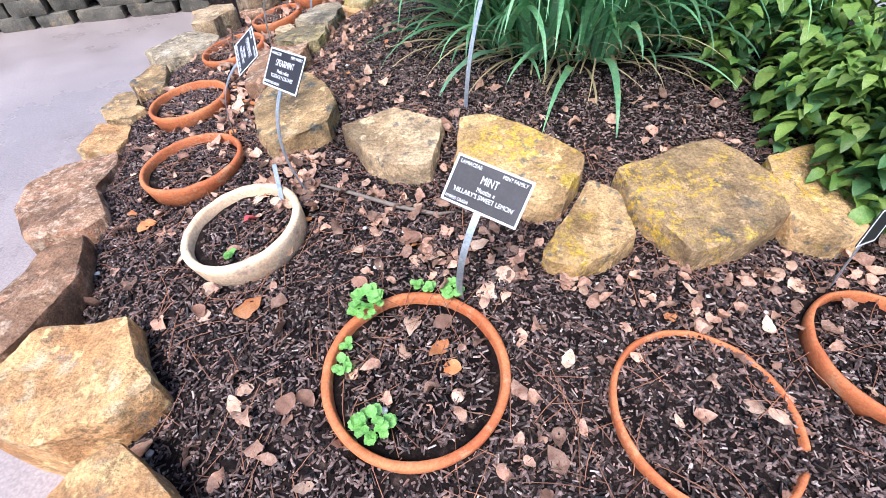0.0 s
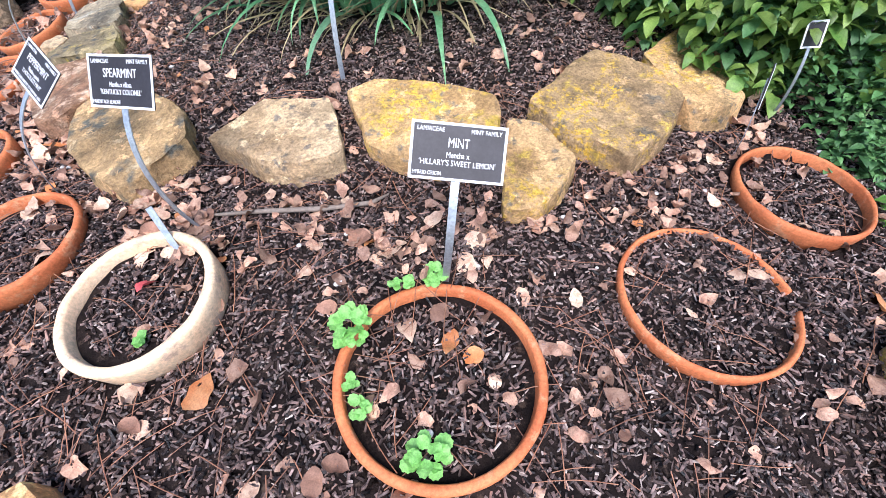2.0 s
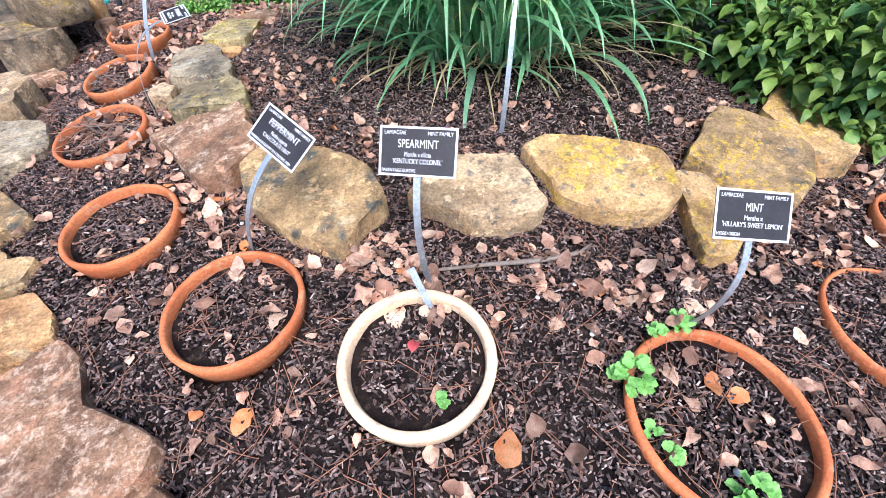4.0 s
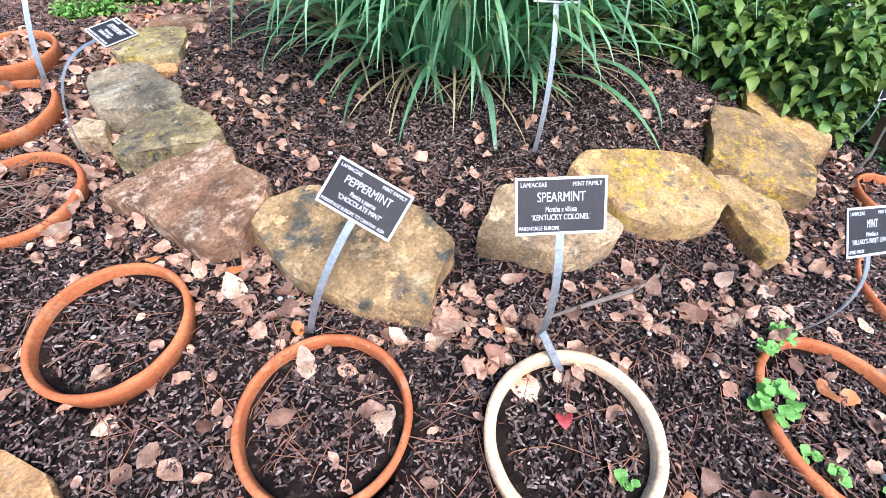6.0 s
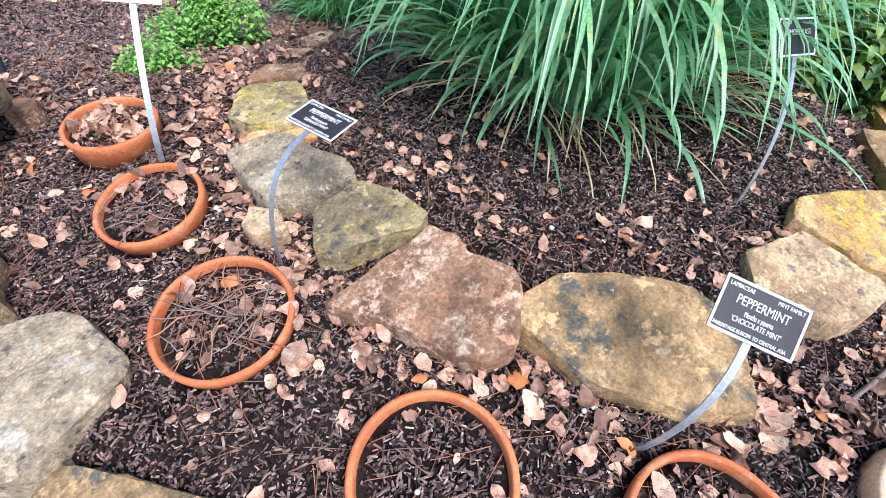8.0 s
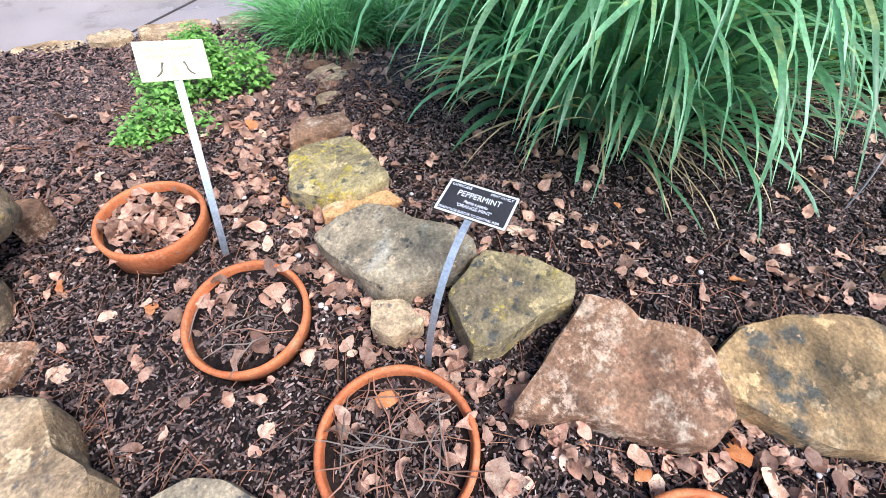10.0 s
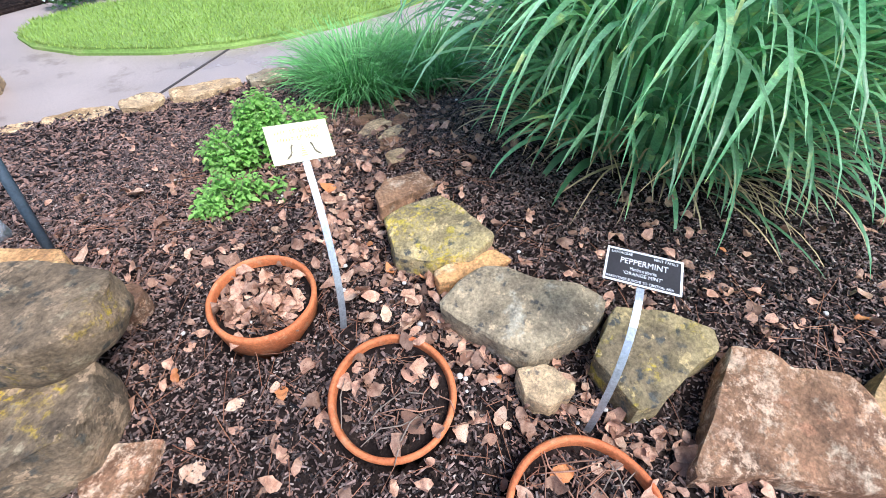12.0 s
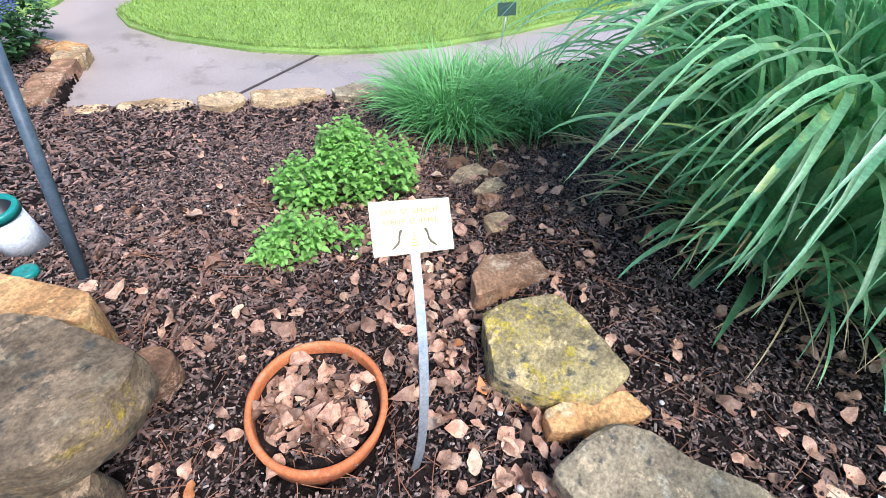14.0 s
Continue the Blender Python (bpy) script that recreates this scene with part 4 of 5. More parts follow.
# ---- leafy bush ----
def bush(name, x, y, g, blobs, count, leaf, mat, seed, label, category="bush", stems=14, dark=None, droop=0.35, whorl=5):
    """Stems that carry whorls of pointed leaves on the outside of a few overlapping masses. blobs: x, y, z, radius from
    the base. dark: material that paints shade into the inner leaves.
    """
    rng = random.Random(seed)
    top = tagged(empty(name, x, y, g), label, category)
    shapes = [leaf_shape(leaf * k, leaf * k * 0.58, 0.3, 0.5, 6, teeth=0.06) for k in (0.7, 0.85, 1.0, 1.15)]
    light, deep = [], []
    for i in range(count):
        bx, by, bz, br = blobs[rng.randrange(len(blobs))]
        d = Vector((rng.gauss(0, 1), rng.gauss(0, 1), rng.gauss(0.25, 0.8))).normalized()
        k = br * rng.uniform(0.55, 1.05)
        p = Vector((bx, by, bz)) + d * k
        if p.z < 0.01:
            continue
        a0 = rng.uniform(0, 6.28)
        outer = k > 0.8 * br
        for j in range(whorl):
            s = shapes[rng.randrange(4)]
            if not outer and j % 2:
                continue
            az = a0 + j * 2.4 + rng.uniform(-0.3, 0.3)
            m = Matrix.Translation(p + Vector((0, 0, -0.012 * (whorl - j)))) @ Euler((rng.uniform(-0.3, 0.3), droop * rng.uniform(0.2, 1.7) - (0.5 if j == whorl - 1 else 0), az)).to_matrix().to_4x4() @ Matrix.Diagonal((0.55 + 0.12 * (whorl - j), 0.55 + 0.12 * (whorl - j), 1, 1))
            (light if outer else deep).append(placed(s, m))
    # where dark is given, the inner leaves carry their shade as colour
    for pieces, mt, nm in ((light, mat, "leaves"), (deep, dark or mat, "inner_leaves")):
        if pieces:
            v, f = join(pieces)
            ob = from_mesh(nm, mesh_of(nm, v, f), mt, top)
            ob["kind"] = "stuff"
    for i in range(stems):
        bx, by, bz, br = blobs[rng.randrange(len(blobs))]
        e = Vector((bx, by, bz)) + Vector((rng.uniform(-1, 1), rng.uniform(-1, 1), rng.uniform(0, 1))) * br * 0.6
        b = Vector((e.x * 0.6, e.y * 0.6, -0.02))
        part("stem", tube([b, b.lerp(e, 0.5) + Vector((0, 0, 0.02)), e], [0.004, 0.003, 0.002], 6), "stem", top)
    return top


bush("leafy_bush", 1.58, 1.38, 0.03, [(-0.32, -0.30, 0.18, 0.20), (-0.38, -0.02, 0.20, 0.20), (-0.20, 0.05, 0.30, 0.30), (0.1, -0.1, 0.35, 0.36), (-0.22, -0.25, 0.26, 0.25), (-0.12, -0.42, 0.22, 0.22), (0.2, -0.5, 0.3, 0.32), (-0.15, 0.38, 0.36, 0.32), (0.35, 0.3, 0.4, 0.45), (0.5, -0.2, 0.45, 0.4), (-0.05, -0.62, 0.26, 0.20), (-0.42, 0.25, 0.25, 0.24), (-0.42, 0.62, 0.32, 0.28)], 1700, 0.066, "bush", 31, "dense bush of pale green pointed leaves", dark="bush_dark_and_shade")
bush("small_leaved_herb", 1.34, 0.74, -0.06, [(0, 0, 0.08, 0.13), (-0.08, -0.08, 0.05, 0.09), (0.12, -0.12, 0.09, 0.14), (0.02, 0.12, 0.14, 0.13)], 420, 0.034, "bush_dark_and_shade", 32, "low mound of small blue-green leaves", "herb", 10, droop=0.0)
bush("mint_sprig", 1.19, 0.49, -0.07, [(0, 0, 0.03, 0.06), (0.07, -0.03, 0.03, 0.05)], 26, 0.035, "herb", 33, "small bright green mint sprig in the mulch", "herb", 3, droop=0.1)
bush("oregano_herb", -0.22, 3.88, land(-0.22, 3.88), [(0, 0, 0.12, 0.13), (-0.13, 0.08, 0.10, 0.11), (0.13, -0.07, 0.12, 0.12), (0.04, 0.04, 0.21, 0.09)], 620, 0.031, "herb", 34, "leafy bright green herb growing in mulch", "herb", 10, droop=0.1)
bush("oregano_herb", -0.57, 3.78, land(-0.57, 3.78), [(0, 0, 0.06, 0.09), (0.07, -0.04, 0.05, 0.07), (-0.06, 0.03, 0.05, 0.06)], 190, 0.030, "herb", 35, "low bright green herb growing in mulch", "herb", 6, droop=0.1)
bush("oregano_herb", -0.45, 3.62, land(-0.45, 3.62), [(0, 0, 0.03, 0.03), (0.03, 0.04, 0.05, 0.02)], 16, 0.035, "herb", 36, "tiny green herb seedling in mulch", "herb", 2, droop=0.1)


for i, (x, y) in enumerate(((-1.71, 2.92), (-1.77, 2.80), (-1.73, 2.86))):
    bush("path_weed", x, y, PAVE, [(0, 0, 0.02, 0.04), (0.03, 0.04, 0.02, 0.03)], 22, 0.018, "bush_dark_and_shade", 80 + i, "tiny green weed in the path edge", "weed", 2, droop=0.0)


def mint_sprig(x, y, z, size, seed):
    """Rounded, scalloped leaves close to the soil."""
    rng = random.Random(seed)
    top = tagged(empty("mint_sprig", x, y, z), "fresh rounded mint leaves inside the pot", "herb", "mint sprigs in the pot")
    for i in range(max(5, round(size * 560))):
        k = rng.uniform(0.024, 0.044) * min(1, 0.55 + size * 6)
        d = 0.72 * size * math.sqrt(rng.random())
        a = rng.uniform(0, 6.28)
        bm = bmesh.new()
        c = bm.verts.new((0, 0, 0))
        n = 20
        ring = [bm.verts.new((k / 2 * math.cos(6.283 * j / n) * (1 + 0.06 * (-1) ** j) + k * 0.35, k / 2 * 0.9 * math.sin(6.283 * j / n) * (1 + 0.06 * (-1) ** j), 0.10 * k * math.cos(6.283 * j / n * 3 + i))) for j in range(n)]
        c.co = (k * 0.3, 0, -0.08 * k)
        for j in range(n):
            bm.faces.new((c, ring[j], ring[(j + 1) % n]))
        ob = part("leaf", bm, "mint", top)
        ob.matrix_basis = Matrix.Translation((d * math.cos(a), d * math.sin(a), 0.010 + 0.020 * rng.random() + (size - d) * 0.9)) @ Euler((rng.uniform(-0.3, 0.3), rng.uniform(-0.7, 0.3), a + rng.uniform(-0.8, 0.8))).to_matrix().to_4x4()


for x, y, size, seed in ((-0.135, 0.715, 0.046, 1), (-0.01, 0.775, 0.016, 2), (0.06, 0.765, 0.020, 3), (-0.175, 0.62, 0.008, 4), (-0.17, 0.57, 0.014, 5), (-0.09, 0.445, 0.036, 6), (-0.51, 0.85, 0.012, 7)):
    mint_sprig(x, y, surface(x, y), size, seed)


# ---- irrigation riser, tube ----
riser = tagged(empty("sprinkler_riser", -1.02, 4.10, land(-1.02, 4.10)), "tall slim blue-grey sprinkler pipe standing in mulch", "pipe")
lean = Vector((0.163, 0.20, 0.64))
part("pipe", tube([(0, 0, -0.05), lean], [0.015, 0.015], 16), "pipe", riser)
hd = lean.normalized()
for name, s0, s1, r in (("coupling", 0.0, 0.03, 0.019), ("head", 0.03, 0.075, 0.016), ("cap", 0.075, 0.085, 0.020)):
    part(name, tube([lean + hd * s0, lean + hd * s1], [r, r], 16), "black_plastic", riser, "black plastic sprinkler fitting")
mt = pose(-1.035, 4.39, land(-1.035, 4.39), 4, -6, 0) @ Matrix.Diagonal((0.9, 0.9, 0.78, 1))
tube_ob = new("plastic_tube")
tube_ob.matrix_basis = mt
tagged(tube_ob, "white plastic tube with a green collar standing in mulch", "tube")
bm = bmesh.new()
lathe(bm, [(0.062, -0.03), (0.062, 0.19), (0.056, 0.19), (0.056, -0.03)], 40)
part("body", bm, "pvc", tube_ob)
bm = bmesh.new()
lathe(bm, [(0.065, 0.180), (0.066, 0.205), (0.063, 0.212), (0.052, 0.212), (0.050, 0.150), (0.0555, 0.150), (0.0555, 0.180)], 40)
part("collar", bm, "teal", tube_ob, "teal green plastic collar")
# added black cup that paints the shade down inside the tube
bm = bmesh.new()
lathe(bm, [(0.0495, 0.198), (0.0485, 0.198), (0.047, 0.06), (0.002, 0.055), (0.002, 0.05), (0.0495, 0.05)], 40)
part("liner", bm, "black_plastic", tube_ob, "black lining standing in for shade in the hollow tube")
bm = bmesh.new()
lathe(bm, [(0.002, 0.012), (0.026, 0.011), (0.030, 0.007), (0.031, -0.01), (0.002, -0.01)], 32)
cap = tagged(part("valve_lid", bm, "teal"), "round teal plastic valve lid lying in mulch", "lid")
cap.location = (-1.09, 4.24, land(-1.09, 4.24) + 0.01)


# ---- far side: lawn, beds, pumpkins, shrubs ----
LAWN = [(0.55, 6.97), (0.47, 6.68), (0.52, 6.27), (0.78, 5.72), (1.09, 5.34), (1.42, 5.09), (1.88, 4.84), (2.43, 4.63), (3.19, 4.42), (5.2, 3.9), (6.5, 3.7), (6.5, 5.2), (4.6, 5.4), (3.3, 5.75), (2.45, 6.2), (1.85, 6.65), (1.3, 7.1), (0.8, 7.15)]
tagged(slab("ground_lawn", LAWN, PAVE + 0.05, PAVE - 0.03, "lawn", 0.03), "mown bright green lawn with a rounded edge", "lawn", kind="structure")
rng = random.Random(77)
pieces = []
while len(pieces) < 30000:
    x, y = rng.uniform(0.45, 4.4), rng.uniform(4.0, 7.2)
    if inside(x, y, LAWN):
        a = rng.uniform(0, 6.28)
        h, w = rng.uniform(0.012, 0.030), 0.004
        dx, dy = math.cos(a) * w, math.sin(a) * w
        t = (x + rng.uniform(-0.02, 0.02), y + rng.uniform(-0.02, 0.02), PAVE + 0.05 + h)
        pieces.append(([(x - dx, y - dy, PAVE + 0.045), (x + dx, y + dy, PAVE + 0.045), t], [(0, 1, 2)]))
v, f = join(pieces)
tagged(from_mesh("lawn_grass", mesh_of("lawn_grass", v, f), "lawn_blade"), "short green lawn grass blades", "grass", kind="stuff")
FARBED = [(0.64, 7.67), (1.23, 7.65), (2.05, 7.55), (3.2, 7.0), (3.9, 8.2), (2.2, 8.9), (1.29, 8.6), (0.8, 8.45)]
tagged(slab("ground_flower_bed", FARBED, PAVE + 0.04, PAVE - 0.03, "mulch", 0.02), "dark mulch flower bed beyond the path", "ground", kind="structure")
VERGE = [(0.01, 7.3), (0.35, 7.45), (0.6, 7.7), (0.75, 8.5), (1.26, 8.66), (1.6, 9.4), (0.2, 9.0), (-0.9, 7.7)]
tagged(slab("ground_verge", VERGE, PAVE + 0.045, PAVE - 0.03, "lawn", 0.02), "green grass verge beside the path", "lawn", kind="structure")


def pumpkin(x, y, r):
    top = tagged(empty("pumpkin", x, y, PAVE + 0.045), "small ribbed orange pumpkin on the grass", "pumpkin", "pumpkins")
    bm = bmesh.new()
    bmesh.ops.create_uvsphere(bm, u_segments=40, v_segments=16, radius=r)
    for q in bm.verts:
        a = math.atan2(q.co.y, q.co.x)
        k = 1 - 0.07 * abs(math.cos(a * 5))
        q.co = (q.co.x * k, q.co.y * k, q.co.z * 0.8 + r * 0.78)
    part("body", bm, "pumpkin", top)
    part("stalk", tube([(0, 0, r * 1.5), (0.01, 0, r * 1.8), (0.03, 0, r * 1.95)], [0.012, 0.009, 0.008], 8), "stem", top)


pumpkin(0.47, 7.62, 0.065)
pumpkin(0.35, 7.62, 0.060)
pumpkin(0.28, 7.70, 0.055)


def flowers(x, y, z, rx, ry, rz, count, mat, seed, label, hue_leaf="bush_dark_and_shade"):
    rng = random.Random(seed)
    top = tagged(empty("flower_patch", x, y, z), label, "flowers")
    sh = leaf_shape(0.05, 0.035, 0.2, 0.3, 3)
    for nm, m, n, hi in (("leaves", hue_leaf, count, 0.75), ("petals", mat, count, 1.0)):
        pieces = []
        for i in range(n):
            p = Vector((rng.uniform(-1, 1) * rx, rng.uniform(-1, 1) * ry, rz * (hi if nm == "petals" else rng.uniform(0, hi)) * rng.uniform(0.8, 1.1)))
            pieces.append(placed(sh, Matrix.Translation(p) @ Euler((rng.uniform(-0.6, 0.6), rng.uniform(-0.7, 0.3), rng.uniform(0, 6.28))).to_matrix().to_4x4()))
        v, f = join(pieces)
        ob = from_mesh(nm, mesh_of(nm, v, f), m, top)
        ob["kind"] = "stuff"


flowers(1.9, 8.35, PAVE + 0.02, 0.9, 0.22, 0.18, 900, "flower_red", 1, "low bed of red flowers beyond the path")
flowers(1.45, 7.35, PAVE + 0.02, 0.35, 0.12, 0.10, 260, "flower_white", 2, "patch of small white flowers by the lawn")


def salvia(x, y, seed):
    rng = random.Random(seed)
    g = land(x, y)
    top = bush("salvia_plant", x, y, g, [(0, 0, 0.18, 0.20), (0.15, 0.1, 0.2, 0.18), (-0.15, -0.05, 0.16, 0.18)], 260, 0.05, "bush_dark_and_shade", seed, "bushy salvia with blue flower spikes", "flowering plant", 8, droop=0.1)
    for i in range(34):
        a, r = rng.uniform(0, 6.28), 0.30 * math.sqrt(rng.random())
        b = Vector((r * math.cos(a), r * math.sin(a), 0.22))
        pieces = []
        for j in range(22):
            s = j / 22
            pieces.append(placed(leaf_shape(0.016, 0.012, 0.2, 0.3, 3), Matrix.Translation(b + Vector((0.03 * math.cos(a) * s, 0.03 * math.sin(a) * s, 0.06 + 0.16 * s))) @ Euler((0, -0.4, j * 2.4)).to_matrix().to_4x4()))
        v, f = join(pieces)
        from_mesh("flower_spike", mesh_of("flower_spike", v, f), "flower_blue", top, "blue flower spike")


salvia(-0.50, 6.35, 51)
salvia(-0.28, 6.58, 52)
salvia(-0.85, 6.2, 53)

for i, (x, y, s, mt_) in enumerate(((1.95, 7.2, 0.30, "bush_dark_and_shade"), (2.9, 6.7, 0.30, "bush_dark_and_shade"), (4.5, 10.2, 0.4, "bush"), (1.3, 10.6, 0.5, "bush_dark_and_shade"), (2.2, 11.2, 0.6, "bush_dark_and_shade"), (3.4, 11.6, 0.7, "bush_dark_and_shade"), (0.2, 10.4, 0.55, "bush_dark_and_shade"), (4.8, 11.6, 0.7, "bush_dark_and_shade"))):
    bush("shrub", x, y, PAVE - 0.08 if y > 10 else PAVE + 0.02, [(0, 0, s * 0.7, s * 0.75), (s * 0.6, 0.1, s * 0.6, s * 0.6), (-s * 0.55, 0, s * 0.6, s * 0.6)], 380, 0.10, mt_, 60 + i, "rounded green shrub in the far garden bed", "shrub", 6, droop=0.2)


def tree(x, y, h, seed):
    """A tapered trunk with forked limbs and a loose crown of leaves."""
    rng = random.Random(seed)
    g = PAVE - 0.12
    top = tagged(empty("tree", x, y, g), "tall garden tree with a dark trunk and green crown", "tree", "far trees")
    part("trunk", tube([(0, 0, -0.05), (0.04, 0.02, h * 0.25), (0.0, 0.06, h * 0.5), (0.05, 0, h * 0.75)], [0.16, 0.13, 0.10, 0.05], 12), "bark", top)
    pieces = []
    sh = leaf_shape(0.20, 0.11, 0.2, 0.3, 3)
    for i in range(9):
        a, z = rng.uniform(0, 6.28), h * rng.uniform(0.35, 0.72)
        e = Vector((math.cos(a), math.sin(a), 0)) * rng.uniform(0.9, 1.8) + Vector((0, 0, z + rng.uniform(0.4, 1.2)))
        part("limb", tube([(0, 0, z), Vector((0, 0, z)).lerp(e, 0.5) + Vector((0, 0, 0.12)), e], [0.06, 0.04, 0.015], 8), "bark", top)
        for j in range(150):
            p = e + Vector((rng.gauss(0, 0.5), rng.gauss(0, 0.5), rng.gauss(0, 0.38)))
            pieces.append(placed(sh, Matrix.Translation(p) @ Euler((rng.uniform(-1, 1), rng.uniform(-1, 1), rng.uniform(0, 6.28))).to_matrix().to_4x4()))
    v, f = join(pieces)
    ob = from_mesh("crown", mesh_of("crown", v, f), "bush_dark_and_shade", top)
    ob["kind"] = "stuff"


for i, (x, y, h) in enumerate(((1.1, 11.6, 5.0), (0.2, 12.6, 5.5), (2.6, 13.2, 6.0), (-2.2, 12.0, 5.0), (5.2, 13.5, 6.0))):
    tree(x, y, h, 90 + i)
sign = tagged(empty("lawn_sign", 2.22, 4.50, PAVE), "small dark green plate on a thin post by the lawn", "sign")
part("post", tube([(0, 0, -0.05), (0, 0, 0.26)], [0.006, 0.006], 8), "alu", sign)
bm = bmesh.new()
box(bm, 0.17, 0.006, 0.09, pose(0, 0, 0.29, -15, 0, -28), 0.001)
part("plate", bm, "green_sign", sign, smooth=False)


# ---- loose cover: bark chips, needles, leaves ----
STONES = [o for o in bpy.data.objects if o.name.startswith(("edging_stone", "wall_stone", "kerb_stone"))]
RIM = []
for o in STONES:
    if o.location.x < -1.75 or o.location.y > 4.5:
        continue
    xs = [c[0] for c in o.bound_box]
    ys = [c[1] for c in o.bound_box]
    RIM.append((o.location.x, o.location.y, (max(xs) - min(xs)) / 2, (max(ys) - min(ys)) / 2))


def on_stone(x, y, k=0.8):
    for a, b, rx, ry in RIM:
        if abs(x - a) < rx and abs(y - b) < ry and ((x - a) / (rx * k)) ** 2 + ((y - b) / (ry * k)) ** 2 < 1:
            return True
    return False


def on_rim(x, y):
    return any(abs(math.hypot(x - px, y - py) - pr - 0.012) < 0.02 for px, py, pr, *_ in POTS.values())


def chips(name, count, mat, seed, lx, ly, lz, label, x0=-1.5, x1=1.4, y0=0.03, y1=4.6, flat=0.32):
    """Bark shreds as small wedged blocks strewn over the mulch."""
    rng = random.Random(seed)
    verts, faces = [], []
    done = 0
    while done < count:
        x, y = rng.uniform(x0, x1), rng.uniform(y0, y1)
        if not inside(x, y) or on_stone(x, y, 0.28) or on_rim(x, y):
            continue
        r = math.hypot(x - CX, y - CY)
        if r < 0.5 or (r < 0.8 and rng.random() < 0.4):
            done += 1
            continue
        done += 1
        k = rng.random()
        a, b, c = lx * (0.35 + 1.0 * k * k), ly * rng.uniform(0.5, 1.5), lz * rng.uniform(0.6, 1.4)
        m = Matrix.Translation((x, y, surface(x, y) + rng.uniform(0.0, 0.008))) @ Euler((rng.gauss(0, 0.7), rng.gauss(0, flat), rng.uniform(0, 6.28))).to_matrix().to_4x4()
        o = len(verts)
        s, t = rng.uniform(0.3, 1.0), rng.uniform(0.3, 1.0)
        for p in ((-a, -b * s, -c), (-a, b * s, -c), (a, -b * t, -c), (a, b * t, -c), (-a, -b * s * 0.8, c), (-a, b * s * 0.8, c), (a, -b * t * 0.8, c), (a, b * t * 0.8, c)):
            verts.append(tuple(m @ (Vector(p) * 0.5)))
        faces += [(o, o + 1, o + 3, o + 2), (o + 4, o + 6, o + 7, o + 5), (o, o + 2, o + 6, o + 4), (o + 1, o + 5, o + 7, o + 3), (o, o + 4, o + 5, o + 1), (o + 2, o + 3, o + 7, o + 6)]
    tagged(from_mesh(name, mesh_of(name, verts, faces), mat, smooth=False), label, "mulch", kind="stuff")


chips("bark_chips", 112000, "chip", 11, 0.020, 0.0058, 0.004, "dark shredded bark chips strewn over the bed")
chips("fine_bark_shreds", 30000, "chip_red", 18, 0.010, 0.0035, 0.002, "fine reddish bark crumbs among the mulch")
# pale chips double as painted glints of sky on wet bark
chips("pale_bark_chips", 20000, "chip_pale_glint", 17, 0.014, 0.0045, 0.003, "pale bark chips among the mulch, also standing in for wet glints")
chips("red_bark_chips", 14000, "chip_red", 12, 0.020, 0.006, 0.003, "reddish brown bark chips among the mulch")
chips("far_bark_chips", 9000, "chip_red", 13, 0.04, 0.012, 0.005, "brown bark chips over the far mulch", -1.6, 1.6, 3.6, 7.0)
chips("far_dark_bark_chips", 9000, "chip", 14, 0.04, 0.012, 0.005, "dark bark chips over the far mulch", -1.6, 1.6, 4.4, 7.0)

rng = random.Random(15)
verts, faces = [], []
for i in range(2400):
    x, y = rng.uniform(-1.4, 1.1), rng.uniform(0.2, 4.2)
    if not inside(x, y) or on_stone(x, y, 0.6) or math.hypot(x - CX, y - CY) < 1.0:
        continue
    a, L = rng.uniform(0, 6.28), rng.uniform(0.05, 0.15)
    d, sd = Vector((math.cos(a), math.sin(a), 0)), Vector((-math.sin(a), math.cos(a), 0))
    bend = rng.uniform(-0.15, 0.15)
    o = len(verts)
    for j in range(5):
        s = j / 4 - 0.5
        p = Vector((x, y, 0)) + d * L * s + sd * bend * L * (0.25 - s * s)
        p.z = surface(p.x, p.y) + 0.009 + 0.004 * rng.random()
        verts += [tuple(p - sd * 0.0009), tuple(p + sd * 0.0009), tuple(p + Vector((0, 0, 0.001)))]
    for j in range(4):
        q = o + 3 * j
        faces += [(q, q + 3, q + 5, q + 2), (q + 1, q + 2, q + 5, q + 4)]
tagged(from_mesh("pine_needles", mesh_of("pine_needles", verts, faces), "needle"), "fallen reddish pine needles lying on mulch", "needles", kind="stuff")

# fallen leaves: single ones near the camera's side, the rest as one cover
rng = random.Random(16)


def crumple(shape, seed, amount, bite=0.12):
    """Bends and wrinkles a dry leaf and gnaws at its outline."""
    v, f = shape
    L = max(p[0] for p in v)
    o = Vector((seed * 3.7, seed * 1.9, seed))
    out = []
    for i, (x, y, z) in enumerate(v):
        q = Vector((x / L, y / L, 0))
        k = 1 + (bite * 2 * noise.noise(q * 5 + o) if i % 3 != 1 else 0)
        out.append((x, y * k, z + L * amount * (noise.noise(q * 2.6 + o) + 0.5 * noise.noise(q * 7 - o))))
    return out, f


LEAF_MESH = {}
for mt_ in ("leaf_dry", "leaf_brown", "leaf_orange", "leaf_red"):
    LEAF_MESH[mt_] = []
    for k in range(7):
        L = 0.040 + 0.004 * k
        v, f = crumple(leaf_shape(L, L * rng.uniform(0.55, 0.80), rng.uniform(-0.4, 0.7), rng.uniform(-1.0, 1.2), 9, tip=0.3 if k % 2 else 1.0), k + 1, 0.16)
        v = [(x - L / 2, y + 0.10 * (x - L / 2) ** 2 / L, z) for x, y, z in v]
        me = mesh_of("fallen_leaf", v, f)
        me.materials.append(M[mt_])
        me.polygons.foreach_set("use_smooth", [True] * len(me.polygons))
        LEAF_MESH[mt_].append(me)


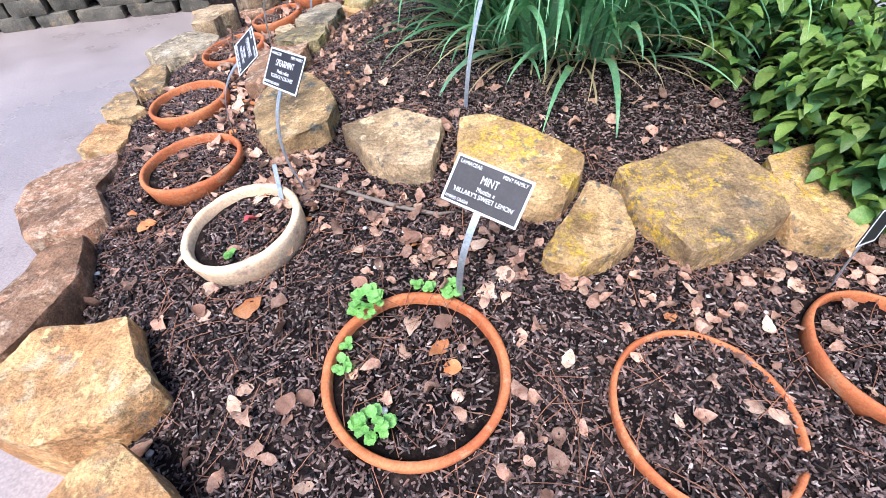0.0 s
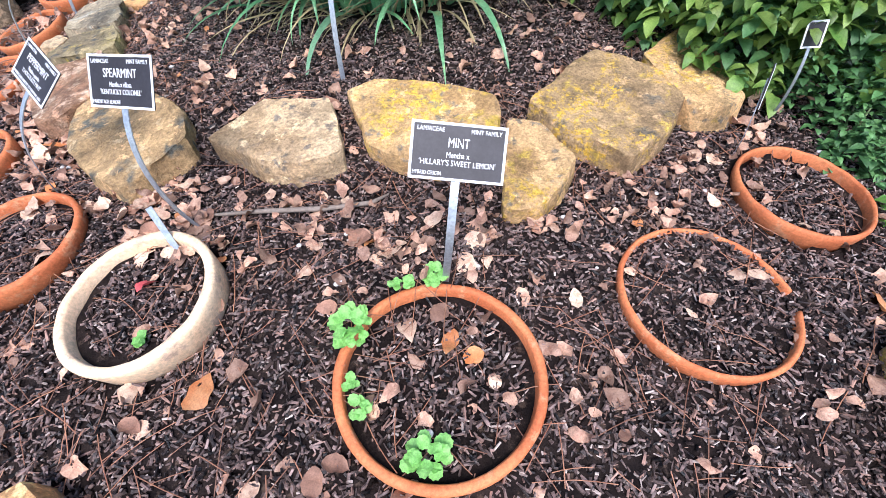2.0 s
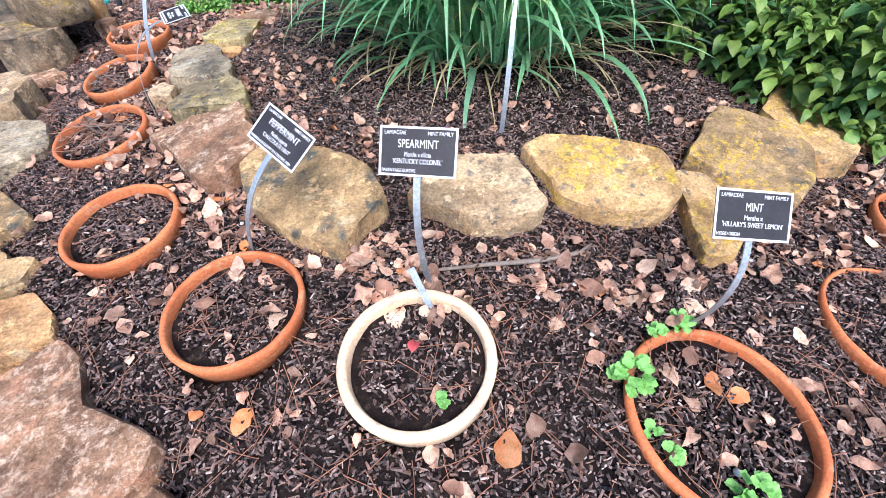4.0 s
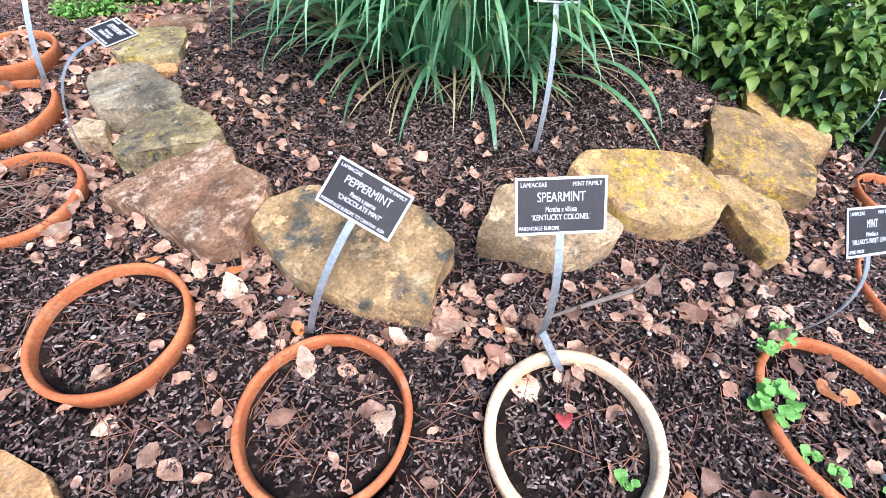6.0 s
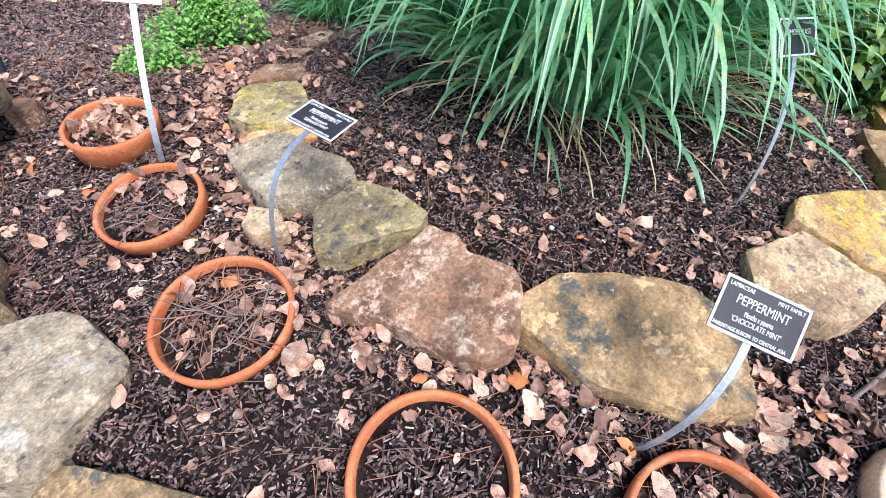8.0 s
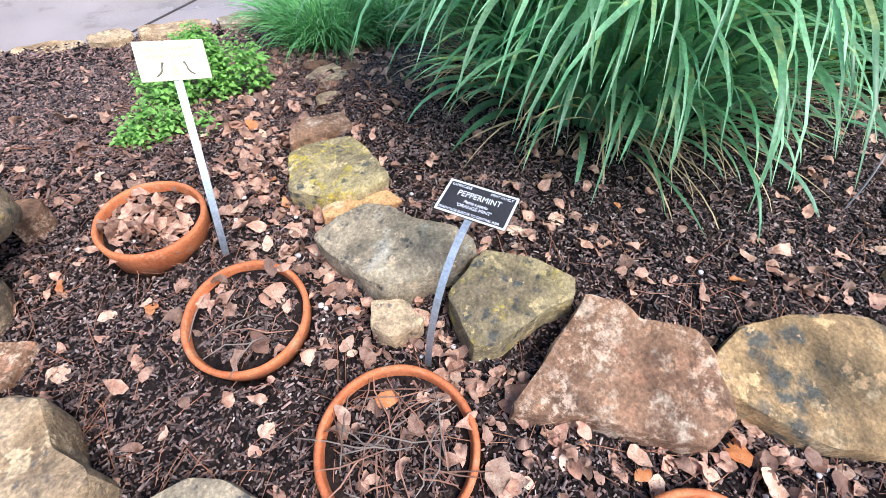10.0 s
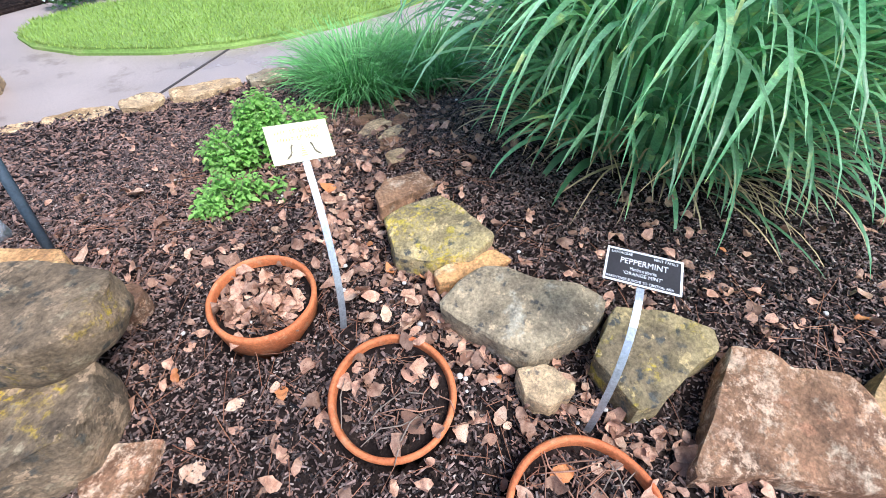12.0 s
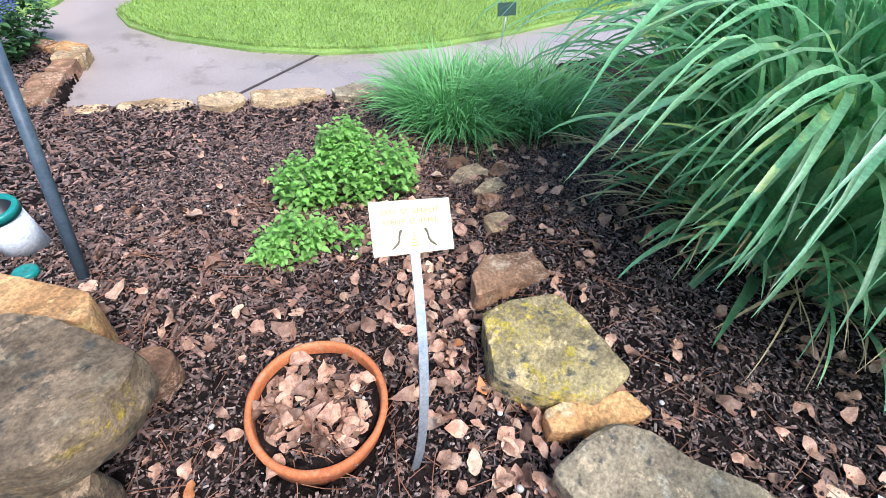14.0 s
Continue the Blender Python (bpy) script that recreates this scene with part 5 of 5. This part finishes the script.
def fallen(x, y, mt_, size=1.0, lift=0.012, label="dry pinkish brown fallen leaf on mulch"):
    ob = new("fallen_leaf", LEAF_MESH[mt_][rng.randrange(7)])
    ob.matrix_basis = Matrix.Translation((x, y, surface(x, y) + lift)) @ Euler((rng.gauss(0, 0.22), rng.gauss(0, 0.22), rng.uniform(0, 6.28))).to_matrix().to_4x4() @ Matrix.Scale(size, 4)
    return tagged(ob, label, "leaf", "fallen leaves")


def spot():
    """A place for a leaf: thick at the foot of the inner stones, thinner in the open."""
    while True:
        if rng.random() < 0.48:
            a, r = rng.uniform(radians(120), radians(312)), rng.gauss(1.50, 0.08)
            x, y = CX + r * math.cos(a), CY + r * math.sin(a)
            if x > -0.35 and rng.random() < 0.6:
                continue
        else:
            x, y = rng.uniform(-1.45, 1.15), rng.uniform(0.2, 4.2)
        if inside(x, y) and not on_stone(x, y, 0.85) and not on_rim(x, y) and math.hypot(x - CX, y - CY) > 1.0:
            return x, y


NAMED = [(0.033, 0.629, "leaf_orange", 1.1), (0.063, 0.587, "leaf_orange", 1.0), (0.694, 0.525, "leaf_dry", 0.9), (-0.566, 0.792, "leaf_dry", 0.9), (-0.501, 0.998, "leaf_red", 1.0),
         (-0.196, 0.903, "leaf_dry", 0.9), (-0.44, 0.73, "leaf_orange", 1.2), (-0.799, 1.428, "leaf_dry", 1.1), (-1.193, 1.806, "leaf_dry", 0.8), (-1.151, 1.608, "leaf_dry", 1.0), (-1.130, 2.162, "leaf_dry", 1.0),
         (-1.058, 2.175, "leaf_dry", 1.1), (-1.104, 3.127, "leaf_orange", 0.9), (-0.967, 2.831, "leaf_brown", 1.1), (-0.626, 2.952, "leaf_orange", 0.9), (-0.490, 3.359, "leaf_dry", 0.9), (-0.389, 1.825, "leaf_orange", 0.9),
         (-0.271, 2.150, "leaf_orange", 0.8), (-0.521, 1.084, "leaf_dry", 1.3), (-0.446, 1.052, "leaf_dry", 1.0), (-0.766, 1.238, "leaf_dry", 1.4), (-1.169, 3.429, "leaf_orange", 1.0), (-0.032, 0.697, "leaf_dry", 1.0)]
for x, y, mt_, s in NAMED:
    fallen(x, y, mt_, s, label={"leaf_red": "bright red fallen leaf on dark soil", "leaf_orange": "orange-brown fallen leaf on mulch"}.get(mt_, "dry pinkish brown fallen leaf on mulch"))
for i in range(270):
    x, y = spot()
    k = rng.random()
    fallen(x, y, "leaf_dry" if k < 0.72 else "leaf_brown" if k < 0.93 else "leaf_orange", rng.uniform(0.5, 1.2))
pieces = []
sh = [crumple(leaf_shape(L, L * rng.uniform(0.5, 0.8), rng.uniform(-0.4, 0.8), c, 7, tip=1.0 if L > 0.04 else 0.3), L * 900 + c, 0.30, 0.2) for L in (0.026, 0.035, 0.043, 0.053) for c in (-1.0, -0.5, 0.2, 0.7, 1.2)]
for i in range(1500):
    if i < 1100:
        x, y = spot()
    elif i < 1360:
        a, r = rng.uniform(radians(95), radians(325)), rng.uniform(0.72, 1.35)
        x, y = CX + r * math.cos(a), CY + r * math.sin(a)
    else:
        x, y = rng.uniform(-0.9, 0.6), rng.gauss(3.9, 0.45)
    if not inside(x, y) or on_stone(x, y, 0.85) or on_rim(x, y):
        continue
    pieces.append(placed(sh[rng.randrange(20)], Matrix.Translation((x, y, surface(x, y) + rng.uniform(0.006, 0.02))) @ Euler((rng.gauss(0, 0.4), rng.gauss(0, 0.4), rng.uniform(0, 6.28))).to_matrix().to_4x4()))
for px, py, n in ((-0.914, 3.319, 110), (-1.101, 2.376, 22), (-1.022, 2.851, 12)):
    for i in range(n):
        a, r = rng.uniform(0, 6.28), 0.122 * math.sqrt(rng.random())
        x, y = px + r * math.cos(a), py + r * math.sin(a)
        pieces.append(placed(sh[rng.randrange(20)], Matrix.Translation((x, y, surface(x, y) + rng.uniform(0.004, 0.025))) @ Euler((rng.gauss(0, 0.6), rng.gauss(0, 0.6), rng.uniform(0, 6.28))).to_matrix().to_4x4()))
v, f = join(pieces)
tagged(from_mesh("leaf_litter", mesh_of("leaf_litter", v, f), "leaf_dry_many"), "scattered dry brown leaves over the mulch", "leaves", kind="stuff")

for i in range(16):
    x, y = rng.uniform(-2.6, -1.1), rng.uniform(0.3, 2.6)
    if not inside(x + 0.15, y):
        ob = fallen(x, y, "leaf_dry" if i % 3 else "leaf_orange", rng.uniform(0.6, 1.0), 0.0, "dry fallen leaf lying on the concrete path")
        ob.location.z = PAVE + 0.006

# dry twigs and stems in and round the sunken pots
rng = random.Random(23)
for px, py, n in ((-1.101, 2.376, 34), (-1.022, 2.851, 16)):
    for i in range(n):
        a, r, d = rng.uniform(0, 6.28), 0.12 * math.sqrt(rng.random()), rng.uniform(0, 6.28)
        p = Vector((px + r * math.cos(a), py + r * math.sin(a), 0))
        L = rng.uniform(0.06, 0.20)
        pts = []
        for s in (-0.5, -0.15, 0.2, 0.5):
            q = p + Vector((math.cos(d), math.sin(d), 0)) * L * s + Vector((rng.uniform(-0.01, 0.01), rng.uniform(-0.01, 0.01), 0))
            q.z = land(px, py) + 0.035 + 0.03 * rng.random()
            pts.append(q)
        tagged(part("twig", tube(pts, [0.0012, 0.0018, 0.0018, 0.0008], 5), "leaf_brown" if i % 3 else "wood"), "thin dry brown stem lying in a pot", "twig", "dry stems in pots")

# pale pebbles
for i in range(60):
    x, y = spot()
    bm = bmesh.new()
    bmesh.ops.create_icosphere(bm, subdivisions=2, radius=rng.uniform(0.004, 0.009))
    for q in bm.verts:
        q.co *= 1 + 0.25 * noise.noise(q.co * 180 + Vector((i, 0, 0)))
        q.co.z *= 0.6
    ob = tagged(part("pebble", bm, "pebble"), "small pale pebble on dark mulch", "pebble", "pebbles")
    ob.location = (x, y, surface(x, y) + 0.008)

# the plan's units become metres
for ob in list(bpy.data.objects):
    if ob.parent is None and ob.type in ("MESH", "EMPTY"):
        ob.matrix_basis = Matrix.Scale(UNIT, 4) @ ob.matrix_basis
